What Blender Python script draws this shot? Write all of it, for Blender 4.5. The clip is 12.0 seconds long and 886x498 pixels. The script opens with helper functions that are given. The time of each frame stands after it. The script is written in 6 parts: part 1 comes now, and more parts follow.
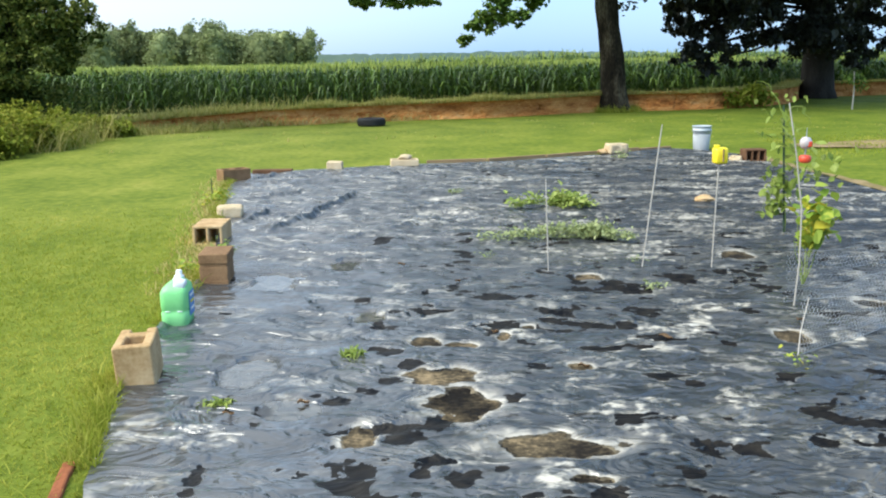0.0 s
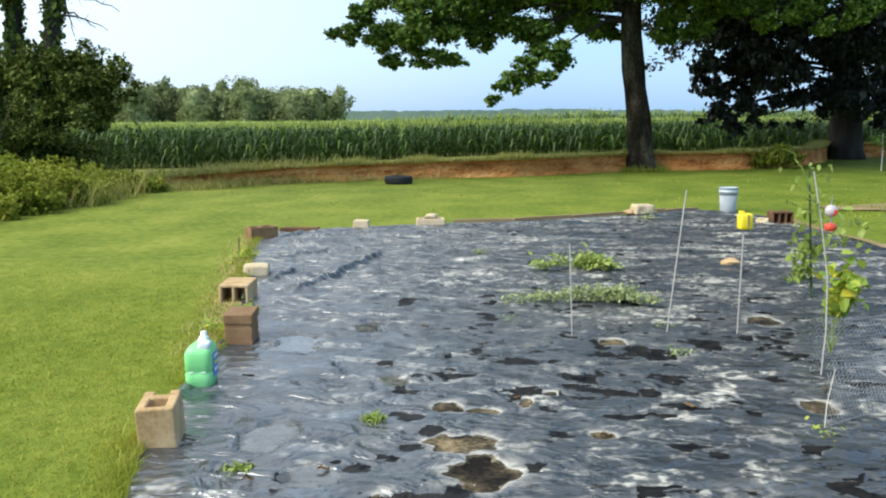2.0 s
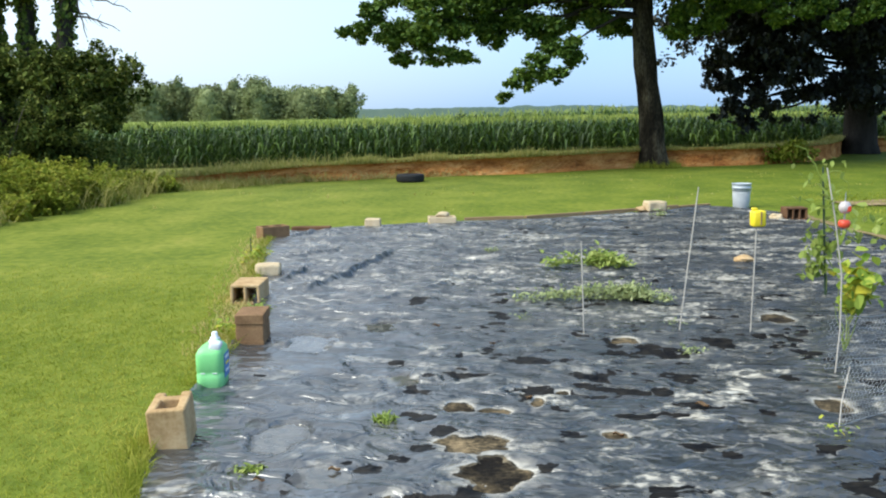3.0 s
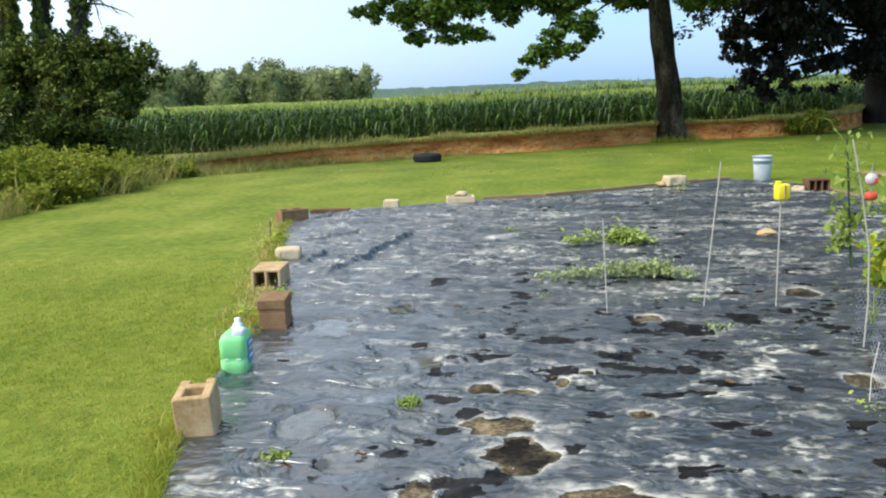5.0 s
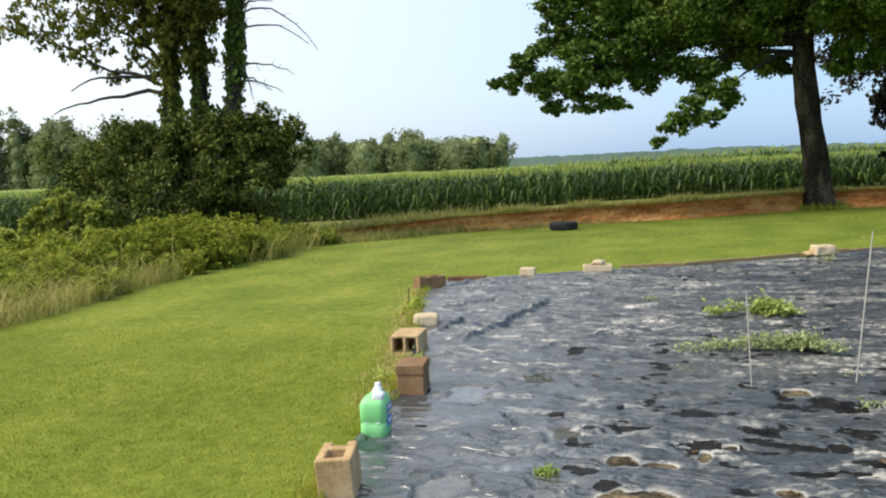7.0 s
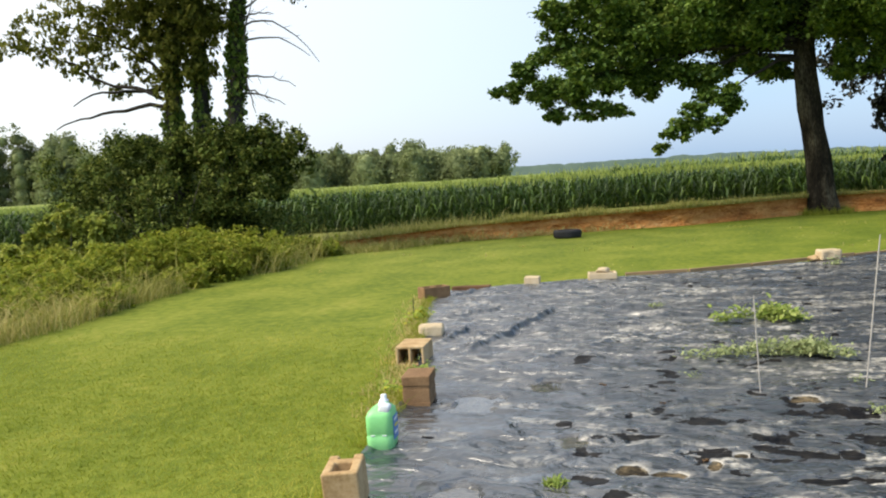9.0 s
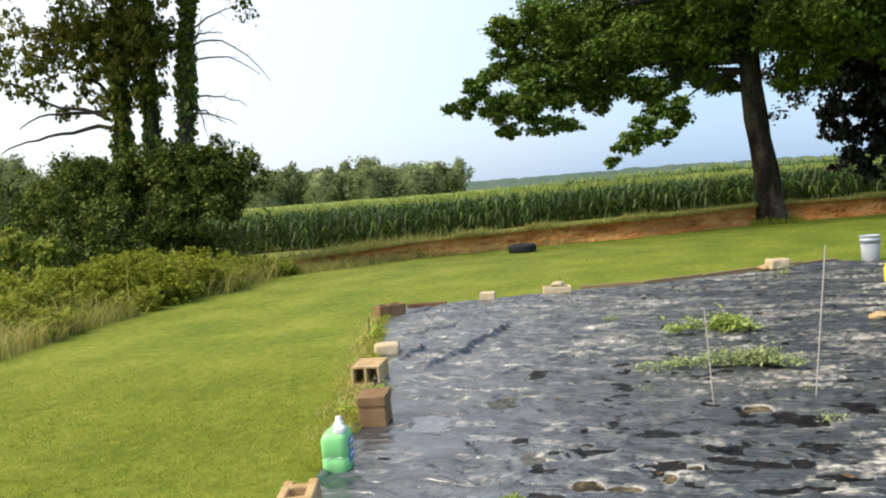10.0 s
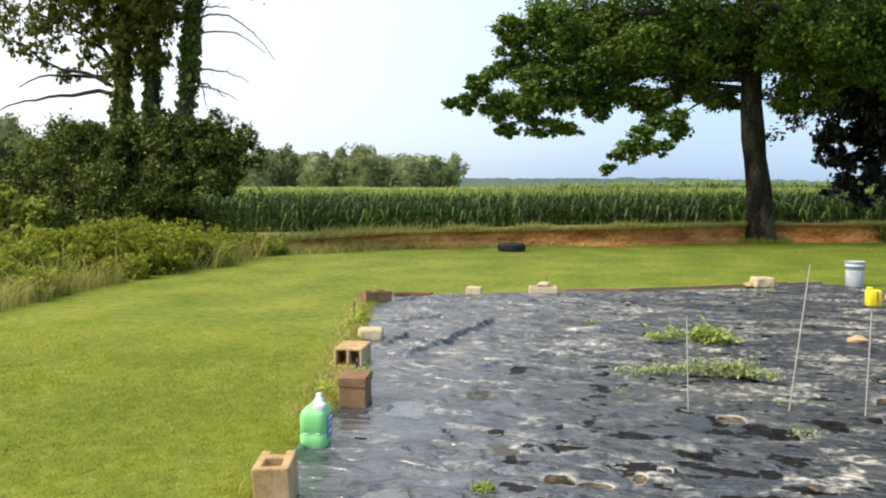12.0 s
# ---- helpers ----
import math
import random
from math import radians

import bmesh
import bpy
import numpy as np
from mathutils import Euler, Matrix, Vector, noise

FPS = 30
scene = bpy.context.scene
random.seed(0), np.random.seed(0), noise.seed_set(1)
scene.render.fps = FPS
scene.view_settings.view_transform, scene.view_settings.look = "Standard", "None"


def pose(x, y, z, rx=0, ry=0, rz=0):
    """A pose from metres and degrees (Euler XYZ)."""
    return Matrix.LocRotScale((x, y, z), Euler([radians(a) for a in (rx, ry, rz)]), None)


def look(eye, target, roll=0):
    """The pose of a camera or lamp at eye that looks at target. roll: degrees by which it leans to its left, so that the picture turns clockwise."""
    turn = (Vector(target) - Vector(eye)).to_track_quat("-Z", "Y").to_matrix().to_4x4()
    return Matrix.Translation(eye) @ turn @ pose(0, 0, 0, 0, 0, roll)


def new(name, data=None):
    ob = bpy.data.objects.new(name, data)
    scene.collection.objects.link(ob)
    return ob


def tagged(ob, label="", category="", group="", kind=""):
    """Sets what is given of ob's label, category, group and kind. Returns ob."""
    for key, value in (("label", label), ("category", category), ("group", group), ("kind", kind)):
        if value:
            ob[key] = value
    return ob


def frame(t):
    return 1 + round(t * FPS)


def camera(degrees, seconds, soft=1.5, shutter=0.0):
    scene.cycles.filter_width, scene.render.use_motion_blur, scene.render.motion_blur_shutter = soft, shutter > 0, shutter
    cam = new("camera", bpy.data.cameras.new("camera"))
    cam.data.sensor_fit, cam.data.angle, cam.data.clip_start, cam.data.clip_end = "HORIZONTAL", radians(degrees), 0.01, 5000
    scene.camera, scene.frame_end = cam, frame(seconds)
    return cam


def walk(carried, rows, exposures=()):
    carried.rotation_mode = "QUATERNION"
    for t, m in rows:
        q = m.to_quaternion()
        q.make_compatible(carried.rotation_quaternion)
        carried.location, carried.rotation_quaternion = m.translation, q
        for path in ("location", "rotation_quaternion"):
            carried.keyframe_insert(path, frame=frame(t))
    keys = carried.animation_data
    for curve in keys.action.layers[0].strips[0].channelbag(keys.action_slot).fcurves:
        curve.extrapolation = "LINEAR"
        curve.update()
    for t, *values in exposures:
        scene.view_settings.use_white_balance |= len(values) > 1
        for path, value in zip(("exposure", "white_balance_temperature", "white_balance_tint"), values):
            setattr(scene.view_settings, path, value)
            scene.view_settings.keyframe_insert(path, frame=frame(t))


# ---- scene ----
cam = camera(50.0, 12.0, soft=2.0)
PATH = [
    (0, (-0.027, 0.087, 1.385), (-0.476, 9.887, -0.552), -0.70),
    (0.5, (-0.016, 0.065, 1.407), (-0.441, 9.922, -0.219), -0.28),
    (1, (-0.004, 0.060, 1.426), (-0.468, 9.965, 0.131), -0.93),
    (1.5, (-0.006, 0.058, 1.433), (-0.570, 9.950, 0.086), -0.93),
    (2, (-0.009, 0.076, 1.436), (-0.736, 9.956, 0.077), -0.32),
    (2.5, (0.000, 0.084, 1.445), (-0.739, 9.961, 0.068), -0.45),
    (3, (0.001, 0.095, 1.444), (-0.858, 9.961, 0.059), -0.77),
    (3.5, (-0.007, 0.108, 1.444), (-1.034, 9.908, -0.256), 0.54),
    (5.5, (-0.029, 0.129, 1.458), (-1.203, 9.948, -0.026), -3.32),
    (6, (-0.069, 0.110, 1.460), (-1.717, 9.925, 0.483), -2.55),
    (6.5, (-0.057, 0.082, 1.462), (-2.425, 9.759, 0.598), -0.92),
    (7, (-0.024, 0.068, 1.466), (-2.456, 9.732, 0.627), -2.56),
    (9, (-0.037, 0.101, 1.464), (-2.502, 9.764, 0.729), -3.39),
    (9.5, (-0.044, 0.116, 1.462), (-2.489, 9.791, 0.816), -2.92),
    (10, (-0.015, 0.118, 1.479), (-2.027, 9.895, 0.879), -4.42),
    (10.5, (-0.015, 0.073, 1.469), (-1.934, 9.865, 0.805), -0.83),
    (11, (-0.013, 0.051, 1.458), (-1.930, 9.842, 0.792), -0.34),
    (11.5, (-0.018, 0.053, 1.449), (-1.946, 9.844, 0.797), -0.91),
    (12, (-0.021, 0.041, 1.449), (-1.916, 9.837, 0.787), 0.28),
]
walk(cam, [(t, look(eye, target, roll)) for t, eye, target, roll in PATH], exposures=[(0, 1.0, 6150, 6), (0.5, 0.82, 6100, 5), (1.2, 0.87, 6150, 6), (3.5, 0.82, 6150, 6), (6.0, 0.88, 6300, 8), (6.5, 0.70, 6450, 9), (9, 0.75, 6900, 11), (12, 0.86, 6900, 11)])

# ---- world, sun, exposure ----
SUN_AZ, SUN_EL = -122.0, 46.0  # degrees from +y towards +x; elevation
world = bpy.data.worlds.new("world")
scene.world = world
world.use_nodes = True
wn, wl = world.node_tree.nodes, world.node_tree.links
wn.clear()
sky = wn.new("ShaderNodeTexSky")
sky.sky_type, sky.sun_disc = "NISHITA", False
sky.sun_elevation, sky.sun_rotation = radians(SUN_EL), radians(SUN_AZ)
sky.air_density, sky.dust_density, sky.ozone_density = 1.0, 2.0, 2.5
haze = wn.new("ShaderNodeTexCoord")
split = wn.new("ShaderNodeVectorMath")
split.operation = "DOT_PRODUCT"
split.inputs[1].default_value = (-0.62, 0.34, 0.71)
wl.new(haze.outputs["Generated"], split.inputs[0])
veil = wn.new("ShaderNodeValToRGB")
veil.color_ramp.elements[0].position, veil.color_ramp.elements[0].color = 0.34, (0.29, 0.46, 0.72, 1)
veil.color_ramp.elements[1].position, veil.color_ramp.elements[1].color = 0.84, (0.95, 0.95, 0.93, 1)
wl.new(split.outputs["Value"], veil.inputs[0])
bg_sky, bg_veil, add_bg, out = (wn.new(k) for k in ("ShaderNodeBackground", "ShaderNodeBackground", "ShaderNodeAddShader", "ShaderNodeOutputWorld"))
bg_sky.inputs[1].default_value, bg_veil.inputs[1].default_value = 0.05, 0.62
wl.new(sky.outputs[0], bg_sky.inputs[0]), wl.new(veil.outputs[0], bg_veil.inputs[0])
wl.new(bg_sky.outputs[0], add_bg.inputs[0]), wl.new(bg_veil.outputs[0], add_bg.inputs[1])
wl.new(add_bg.outputs[0], out.inputs[0])
sun = new("sun", bpy.data.lights.new("sun", "SUN"))
sun.data.energy, sun.data.angle, sun.data.color = 2.55, radians(40), (1.0, 0.95, 0.83)
sun_way = Vector((math.sin(radians(SUN_AZ)) * math.cos(radians(SUN_EL)), math.cos(radians(SUN_AZ)) * math.cos(radians(SUN_EL)), math.sin(radians(SUN_EL))))
sun.matrix_world = look(sun_way * 30, (0, 0, 0))


# ---- small tools ----
def vnoise(x, y, seed=0):
    """Smooth value noise in -1..1, on arrays."""
    x, y = np.asarray(x, float), np.asarray(y, float)
    i, j = np.floor(x).astype(np.int64), np.floor(y).astype(np.int64)
    u, v = x - i, y - j
    u, v = u * u * u * (u * (u * 6 - 15) + 10), v * v * v * (v * (v * 6 - 15) + 10)

    def lattice(a, b):
        h = (a * 374761393 + b * 668265263 + seed * 974634777) & 0xFFFFFFFF
        h = ((h ^ (h >> 13)) * 1274126177) & 0xFFFFFFFF
        h = ((h ^ (h >> 16)) * 2246822519) & 0xFFFFFFFF
        return ((h ^ (h >> 15)) & 0xFFFF) / 32767.5 - 1

    low = lattice(i, j) * (1 - u) + lattice(i + 1, j) * u
    high = lattice(i, j + 1) * (1 - u) + lattice(i + 1, j + 1) * u
    return low * (1 - v) + high * v


def fbm(x, y, seed=0, octaves=4):
    total, amp = 0, 0.5
    for k in range(octaves):
        total = total + amp * vnoise(x * 2**k + 17 * k, y * 2**k - 9 * k, seed + k)
        amp *= 0.5
    return total


def smooth(a, b, x):
    k = np.clip((np.asarray(x, float) - a) / (b - a), 0, 1)
    return k * k * (3 - 2 * k)


def np_mesh(name, verts, faces, shade=False):
    me = bpy.data.meshes.new(name)
    verts, faces = np.asarray(verts, np.float32), np.asarray(faces, np.int32)
    n, k = faces.shape
    me.vertices.add(len(verts))
    me.vertices.foreach_set("co", verts.ravel())
    me.loops.add(n * k)
    me.loops.foreach_set("vertex_index", faces.ravel())
    me.polygons.add(n)
    me.polygons.foreach_set("loop_start", np.arange(0, n * k, k, dtype=np.int32))
    me.polygons.foreach_set("use_smooth", np.full(n, shade))
    me.update(calc_edges=True)
    return me


def done(name, bm, shade=False):
    me = bpy.data.meshes.new(name)
    bmesh.ops.recalc_face_normals(bm, faces=bm.faces[:])
    if shade:
        for f in bm.faces:
            f.smooth = True
    bm.to_mesh(me)
    bm.free()
    return me


def part(name, bm, material, parent=None, label="", shade=False):
    me = bm if isinstance(bm, bpy.types.Mesh) else done(name, bm, shade)
    me.materials.append(material)
    ob = new(name, me)
    ob.parent = parent
    if label:
        tagged(ob, label)
    return ob


def thing(name, m, label, category, group="", kind=""):
    ob = new(name)
    ob.empty_display_size = 0.1
    ob.matrix_world = m
    return tagged(ob, label, category, group, kind)


def box(bm, c, s, m=Matrix(), bevel=0.0):
    made = bmesh.ops.create_cube(bm, size=1, matrix=m @ Matrix.Translation(c) @ Matrix.Diagonal((*s, 1)))["verts"]
    if bevel:
        edges = list({e for v in made for e in v.link_edges})
        bmesh.ops.bevel(bm, geom=edges, offset=bevel, segments=2, affect="EDGES", profile=0.5)


def tube(bm, pts, radii, n=8, cap=True):
    pts = [Vector(p) for p in pts]
    rings, side = [], None
    for k, p in enumerate(pts):
        way = (pts[min(k + 1, len(pts) - 1)] - pts[max(k - 1, 0)]).normalized()
        if side is None:
            side = way.orthogonal().normalized()
        side = (side - way * side.dot(way)).normalized()
        up = way.cross(side)
        r = radii[k] if isinstance(radii, (list, tuple)) else radii
        rings.append([bm.verts.new(p + r * (math.cos(a) * side + math.sin(a) * up)) for a in (2 * math.pi * i / n for i in range(n))])
    for a, b in zip(rings, rings[1:]):
        for i in range(n):
            bm.faces.new((a[i], a[(i + 1) % n], b[(i + 1) % n], b[i]))
    if cap:
        bm.faces.new(rings[0][::-1]), bm.faces.new(rings[-1])


def lathe(bm, profile, n=24, m=Matrix()):
    """Turns (radius, height) pairs round z."""
    rings = [[bm.verts.new(m @ Vector((r * math.cos(2 * math.pi * i / n), r * math.sin(2 * math.pi * i / n), z))) for i in range(n)] for r, z in profile]
    for a, b in zip(rings, rings[1:]):
        for i in range(n):
            bm.faces.new((a[i], a[(i + 1) % n], b[(i + 1) % n], b[i]))
    return rings


def bend(a, b, n, sag=0.0, wob=0.0, rng=random):
    """Points from a to b that sag and wander."""
    a, b = Vector(a), Vector(b)
    return [a.lerp(b, k / n) + Vector((rng.uniform(-wob, wob), rng.uniform(-wob, wob), rng.uniform(-wob, wob) - sag * 4 * (k / n) * (1 - k / n))) * (1 if 0 < k < n else 0) for k in range(n + 1)]


def leaf_mesh(name, centres, size, rng, droop=0.5, ratio=0.6, spread=0.25, fold=0.25):
    """Folded leaves, six points each, at the given centres."""
    n = len(centres)
    yaw, pitch = rng.uniform(0, 2 * np.pi, n), rng.normal(-droop, 0.55, n)
    along = np.stack([np.cos(yaw) * np.cos(pitch), np.sin(yaw) * np.cos(pitch), np.sin(pitch)], 1)
    across = np.stack([-np.sin(yaw), np.cos(yaw), rng.normal(0, 0.35, n)], 1)
    across /= np.linalg.norm(across, axis=1, keepdims=True)
    up = np.cross(along, across)
    s = (size * rng.lognormal(0, spread, n))[:, None]
    w = s * ratio * 0.5
    c = np.asarray(centres)
    v = np.stack([c - along * s * 0.5, c - along * s * 0.1 + across * w + up * w * fold, c + along * s * 0.25 + across * w * 0.75 + up * w * fold,
                  c + along * s * 0.55, c + along * s * 0.25 - across * w * 0.75 + up * w * fold, c - along * s * 0.1 - across * w + up * w * fold], 1).reshape(-1, 3)
    base = 6 * np.arange(n)[:, None]
    faces = np.concatenate([base + [0, 1, 2, 3], base + [0, 3, 4, 5]], 0)
    return np_mesh(name, v, faces)


def clump_points(clumps, density, rng, flat=0.75, hollow=0.35, bunch=0.0):
    """Points in round, uneven clumps (x, y, z, r); density: leaves for each square metre of a clump's surface;
    bunch: size of the bunches, as a share of r, into which the leaves gather."""
    found = []
    for x, y, z, r in clumps:
        n = max(8, int(density * 12.6 * r * r))

        def shell(count):
            u = rng.normal(0, 1, (count, 3))
            u /= np.linalg.norm(u, axis=1, keepdims=True)
            lump = 1 + 0.35 * vnoise(u[:, 0] * 2.2 + x * 3, u[:, 1] * 2.2 + u[:, 2] * 1.7 + z * 3, 5)
            far = r * lump * (hollow + (1.08 - hollow) * rng.random(count) ** 0.6)
            return u * far[:, None] * [1, 1, flat]

        if bunch:
            hubs = shell(max(6, int(6.5 / bunch)))
            off = hubs[rng.integers(0, len(hubs), n)] + rng.normal(0, 1, (n, 3)) * [1, 1, 0.7] * bunch * r * 0.5
        else:
            off = shell(n)
        found.append(np.array([x, y, z]) + off)
    return np.concatenate(found)


# ---- materials ----
def surface(name, stops, scale=4.0, rough=0.8, bump=0.0, bump_scale=40.0, island=0.0, specular=0.3, metal=0.0, detail=6.0, fine=0.35, coords="Object", stretch=(1, 1, 1), translucent=0.0, distortion=0.0):
    """A surface whose colour wanders through the stops by noise at two scales, with relief; island: how far single pieces differ."""
    m = bpy.data.materials.new(name)
    m.use_nodes = True
    nodes, links = m.node_tree.nodes, m.node_tree.links
    bsdf = nodes["Principled BSDF"]
    coord, mapping = nodes.new("ShaderNodeTexCoord"), nodes.new("ShaderNodeMapping")
    mapping.inputs["Scale"].default_value = stretch
    links.new(coord.outputs[coords], mapping.inputs[0])
    big, small = nodes.new("ShaderNodeTexNoise"), nodes.new("ShaderNodeTexNoise")
    for tex, k in ((big, scale), (small, scale * 9)):
        tex.inputs["Scale"].default_value, tex.inputs["Detail"].default_value, tex.inputs["Distortion"].default_value = k, detail, distortion
        links.new(mapping.outputs[0], tex.inputs["Vector"])
    mix = nodes.new("ShaderNodeMix")
    mix.inputs[0].default_value = fine
    links.new(big.outputs["Fac"], mix.inputs[2]), links.new(small.outputs["Fac"], mix.inputs[3])
    value = mix.outputs[0]
    if island:
        geo, blend = nodes.new("ShaderNodeNewGeometry"), nodes.new("ShaderNodeMix")
        blend.inputs[0].default_value = island
        links.new(value, blend.inputs[2]), links.new(geo.outputs["Random Per Island"], blend.inputs[3])
        value = blend.outputs[0]
    ramp = nodes.new("ShaderNodeValToRGB")
    ramp.color_ramp.elements[0].position, ramp.color_ramp.elements[0].color = stops[0][0], (*stops[0][1], 1)
    ramp.color_ramp.elements[1].position, ramp.color_ramp.elements[1].color = stops[-1][0], (*stops[-1][1], 1)
    for at, colour in stops[1:-1]:
        ramp.color_ramp.elements.new(at).color = (*colour, 1)
    links.new(value, ramp.inputs[0])
    links.new(ramp.outputs[0], bsdf.inputs["Base Color"])
    bsdf.inputs["Roughness"].default_value, bsdf.inputs["Metallic"].default_value = rough, metal
    bsdf.inputs["Specular IOR Level"].default_value = specular
    if bump:
        rise, relief = nodes.new("ShaderNodeTexNoise"), nodes.new("ShaderNodeBump")
        rise.inputs["Scale"].default_value, rise.inputs["Detail"].default_value = bump_scale, 8
        relief.inputs["Strength"].default_value, relief.inputs["Distance"].default_value = 1.0, bump
        links.new(mapping.outputs[0], rise.inputs["Vector"]), links.new(rise.outputs["Fac"], relief.inputs["Height"])
        links.new(relief.outputs[0], bsdf.inputs["Normal"])
    if translucent:
        trans, both = nodes.new("ShaderNodeBsdfTranslucent"), nodes.new("ShaderNodeMixShader")
        both.inputs[0].default_value = translucent
        links.new(ramp.outputs[0], trans.inputs[0])
        links.new(bsdf.outputs[0], both.inputs[1]), links.new(trans.outputs[0], both.inputs[2])
        links.new(both.outputs[0], nodes["Material Output"].inputs[0])
    return m


lawn_mat = surface("lawn", [(0.30, (0.08, 0.11, 0.013)), (0.44, (0.13, 0.165, 0.020)), (0.56, (0.19, 0.215, 0.030)), (0.70, (0.27, 0.255, 0.052))], 0.8, 0.9, 0.008, 45, specular=0.1, fine=0.5, stretch=(1.3, 0.95, 1))
def greener_east(m):
    """Tints the grass darker and greener from the west to the east of the lawn."""
    nodes, links = m.node_tree.nodes, m.node_tree.links
    coord, axis, amount, tint = nodes.new("ShaderNodeTexCoord"), nodes.new("ShaderNodeSeparateXYZ"), nodes.new("ShaderNodeMapRange"), nodes.new("ShaderNodeMix")
    links.new(coord.outputs["Object"], axis.inputs[0]), links.new(axis.outputs[0], amount.inputs["Value"])
    amount.inputs["From Min"].default_value, amount.inputs["From Max"].default_value = -4.0, 6.0
    tint.data_type, tint.blend_type = "RGBA", "MULTIPLY"
    tint.inputs[7].default_value = (0.78, 0.85, 0.60, 1)
    socket = nodes["Principled BSDF"].inputs["Base Color"]
    links.new(amount.outputs[0], tint.inputs[0]), links.new(socket.links[0].from_socket, tint.inputs[6])
    links.new(tint.outputs[2], socket)


greener_east(lawn_mat)
blade_mat = surface("grass_blade", [(0.3, (0.14, 0.19, 0.020)), (0.47, (0.27, 0.31, 0.038)), (0.7, (0.50, 0.47, 0.10))], 0.8, 0.8, island=0.18, specular=0.05, translucent=0.5, stretch=(1.4, 0.5, 1), fine=0.40)
dirt_mat = surface("red_earth", [(0.32, (0.17, 0.055, 0.018)), (0.45, (0.44, 0.17, 0.045)), (0.57, (0.60, 0.28, 0.085)), (0.72, (0.70, 0.44, 0.19))], 1.6, 0.95, 0.06, 9, specular=0.1, stretch=(0.8, 1, 3.5))
margin_mat = surface("field_margin", [(0.3, (0.10, 0.13, 0.025)), (0.5, (0.18, 0.19, 0.045)), (0.7, (0.30, 0.26, 0.09))], 0.8, 0.95, 0.05, 20, specular=0.05)
bare_mat = surface("bare_soil", [(0.3, (0.15, 0.125, 0.05)), (0.5, (0.25, 0.19, 0.09)), (0.7, (0.38, 0.28, 0.16))], 2.0, 0.95, 0.03, 30, specular=0.1)
straw_mat = surface("dry_grass", [(0.1, (0.36, 0.28, 0.09)), (0.5, (0.62, 0.48, 0.20)), (0.9, (0.42, 0.44, 0.12))], 0.6, 0.8, island=0.7, translucent=0.35)
fringe_mat = surface("fringe_grass", [(0.1, (0.18, 0.22, 0.035)), (0.5, (0.36, 0.34, 0.08)), (0.9, (0.62, 0.50, 0.20))], 0.6, 0.8, island=0.6, translucent=0.35)
corn_mat = surface("corn_leaf", [(0.1, (0.016, 0.040, 0.007)), (0.5, (0.045, 0.092, 0.014)), (0.9, (0.155, 0.235, 0.040))], 0.15, 0.45, island=0.7, specular=0.3, translucent=0.25)
tassel_mat = surface("corn_tassel", [(0.1, (0.22, 0.30, 0.05)), (0.9, (0.40, 0.44, 0.11))], 0.2, 0.8, island=0.6, translucent=0.3)
oak_mat = surface("tree_leaf", [(0.20, (0.020, 0.048, 0.010)), (0.40, (0.062, 0.118, 0.018)), (0.60, (0.165, 0.255, 0.042)), (0.80, (0.33, 0.385, 0.085)), (0.97, (0.42, 0.22, 0.07))], 0.8, 0.6, island=0.42, specular=0.25, translucent=0.30)
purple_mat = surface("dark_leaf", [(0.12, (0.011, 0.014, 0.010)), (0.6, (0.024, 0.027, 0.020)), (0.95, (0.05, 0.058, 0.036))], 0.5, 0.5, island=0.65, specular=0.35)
ivy_mat = surface("ivy_leaf", [(0.12, (0.045, 0.085, 0.012)), (0.5, (0.095, 0.15, 0.024)), (0.92, (0.23, 0.27, 0.055))], 0.6, 0.6, island=0.65, specular=0.2, translucent=0.25)
brush_mat = surface("brush_leaf", [(0.12, (0.055, 0.07, 0.014)), (0.5, (0.14, 0.155, 0.03)), (0.92, (0.30, 0.28, 0.07))], 0.6, 0.8, island=0.6, specular=0.06, translucent=0.5)
thicket_mat = surface("thicket_leaf", [(0.26, (0.015, 0.026, 0.006)), (0.43, (0.060, 0.092, 0.018)), (0.60, (0.165, 0.20, 0.042)), (0.88, (0.38, 0.37, 0.11))], 0.9, 0.8, island=0.4, specular=0.10, translucent=0.25)
shrub_mat = surface("shrub_leaf", [(0.1, (0.15, 0.19, 0.028)), (0.5, (0.30, 0.34, 0.055)), (0.92, (0.50, 0.48, 0.12))], 0.6, 0.7, island=0.65, specular=0.15, translucent=0.35)
hedge_mat = surface("weed_leaf", [(0.15, (0.10, 0.14, 0.013)), (0.5, (0.24, 0.28, 0.030)), (0.9, (0.45, 0.41, 0.07))], 0.9, 0.7, island=0.5, specular=0.12, translucent=0.4)
# aerial haze over the far wood is put into these paler leaf colours
wood_mat = surface("hazy_far_leaf", [(0.1, (0.13, 0.165, 0.078)), (0.5, (0.235, 0.275, 0.125)), (0.92, (0.40, 0.42, 0.20))], 0.12, 0.9, island=0.35, specular=0.05, translucent=0.4)


def each_its_own(m, least, most):
    """Lets whole things that share the material differ in depth of colour."""
    nodes, links = m.node_tree.nodes, m.node_tree.links
    info, amount, tint = nodes.new("ShaderNodeObjectInfo"), nodes.new("ShaderNodeMapRange"), nodes.new("ShaderNodeMix")
    amount.inputs["To Min"].default_value, amount.inputs["To Max"].default_value = least, most
    tint.data_type, tint.blend_type = "RGBA", "MULTIPLY"
    tint.inputs[0].default_value = 1.0
    socket = nodes["Principled BSDF"].inputs["Base Color"]
    links.new(info.outputs["Random"], amount.inputs["Value"]), links.new(amount.outputs[0], tint.inputs[7])
    links.new(socket.links[0].from_socket, tint.inputs[6]), links.new(tint.outputs[2], socket)


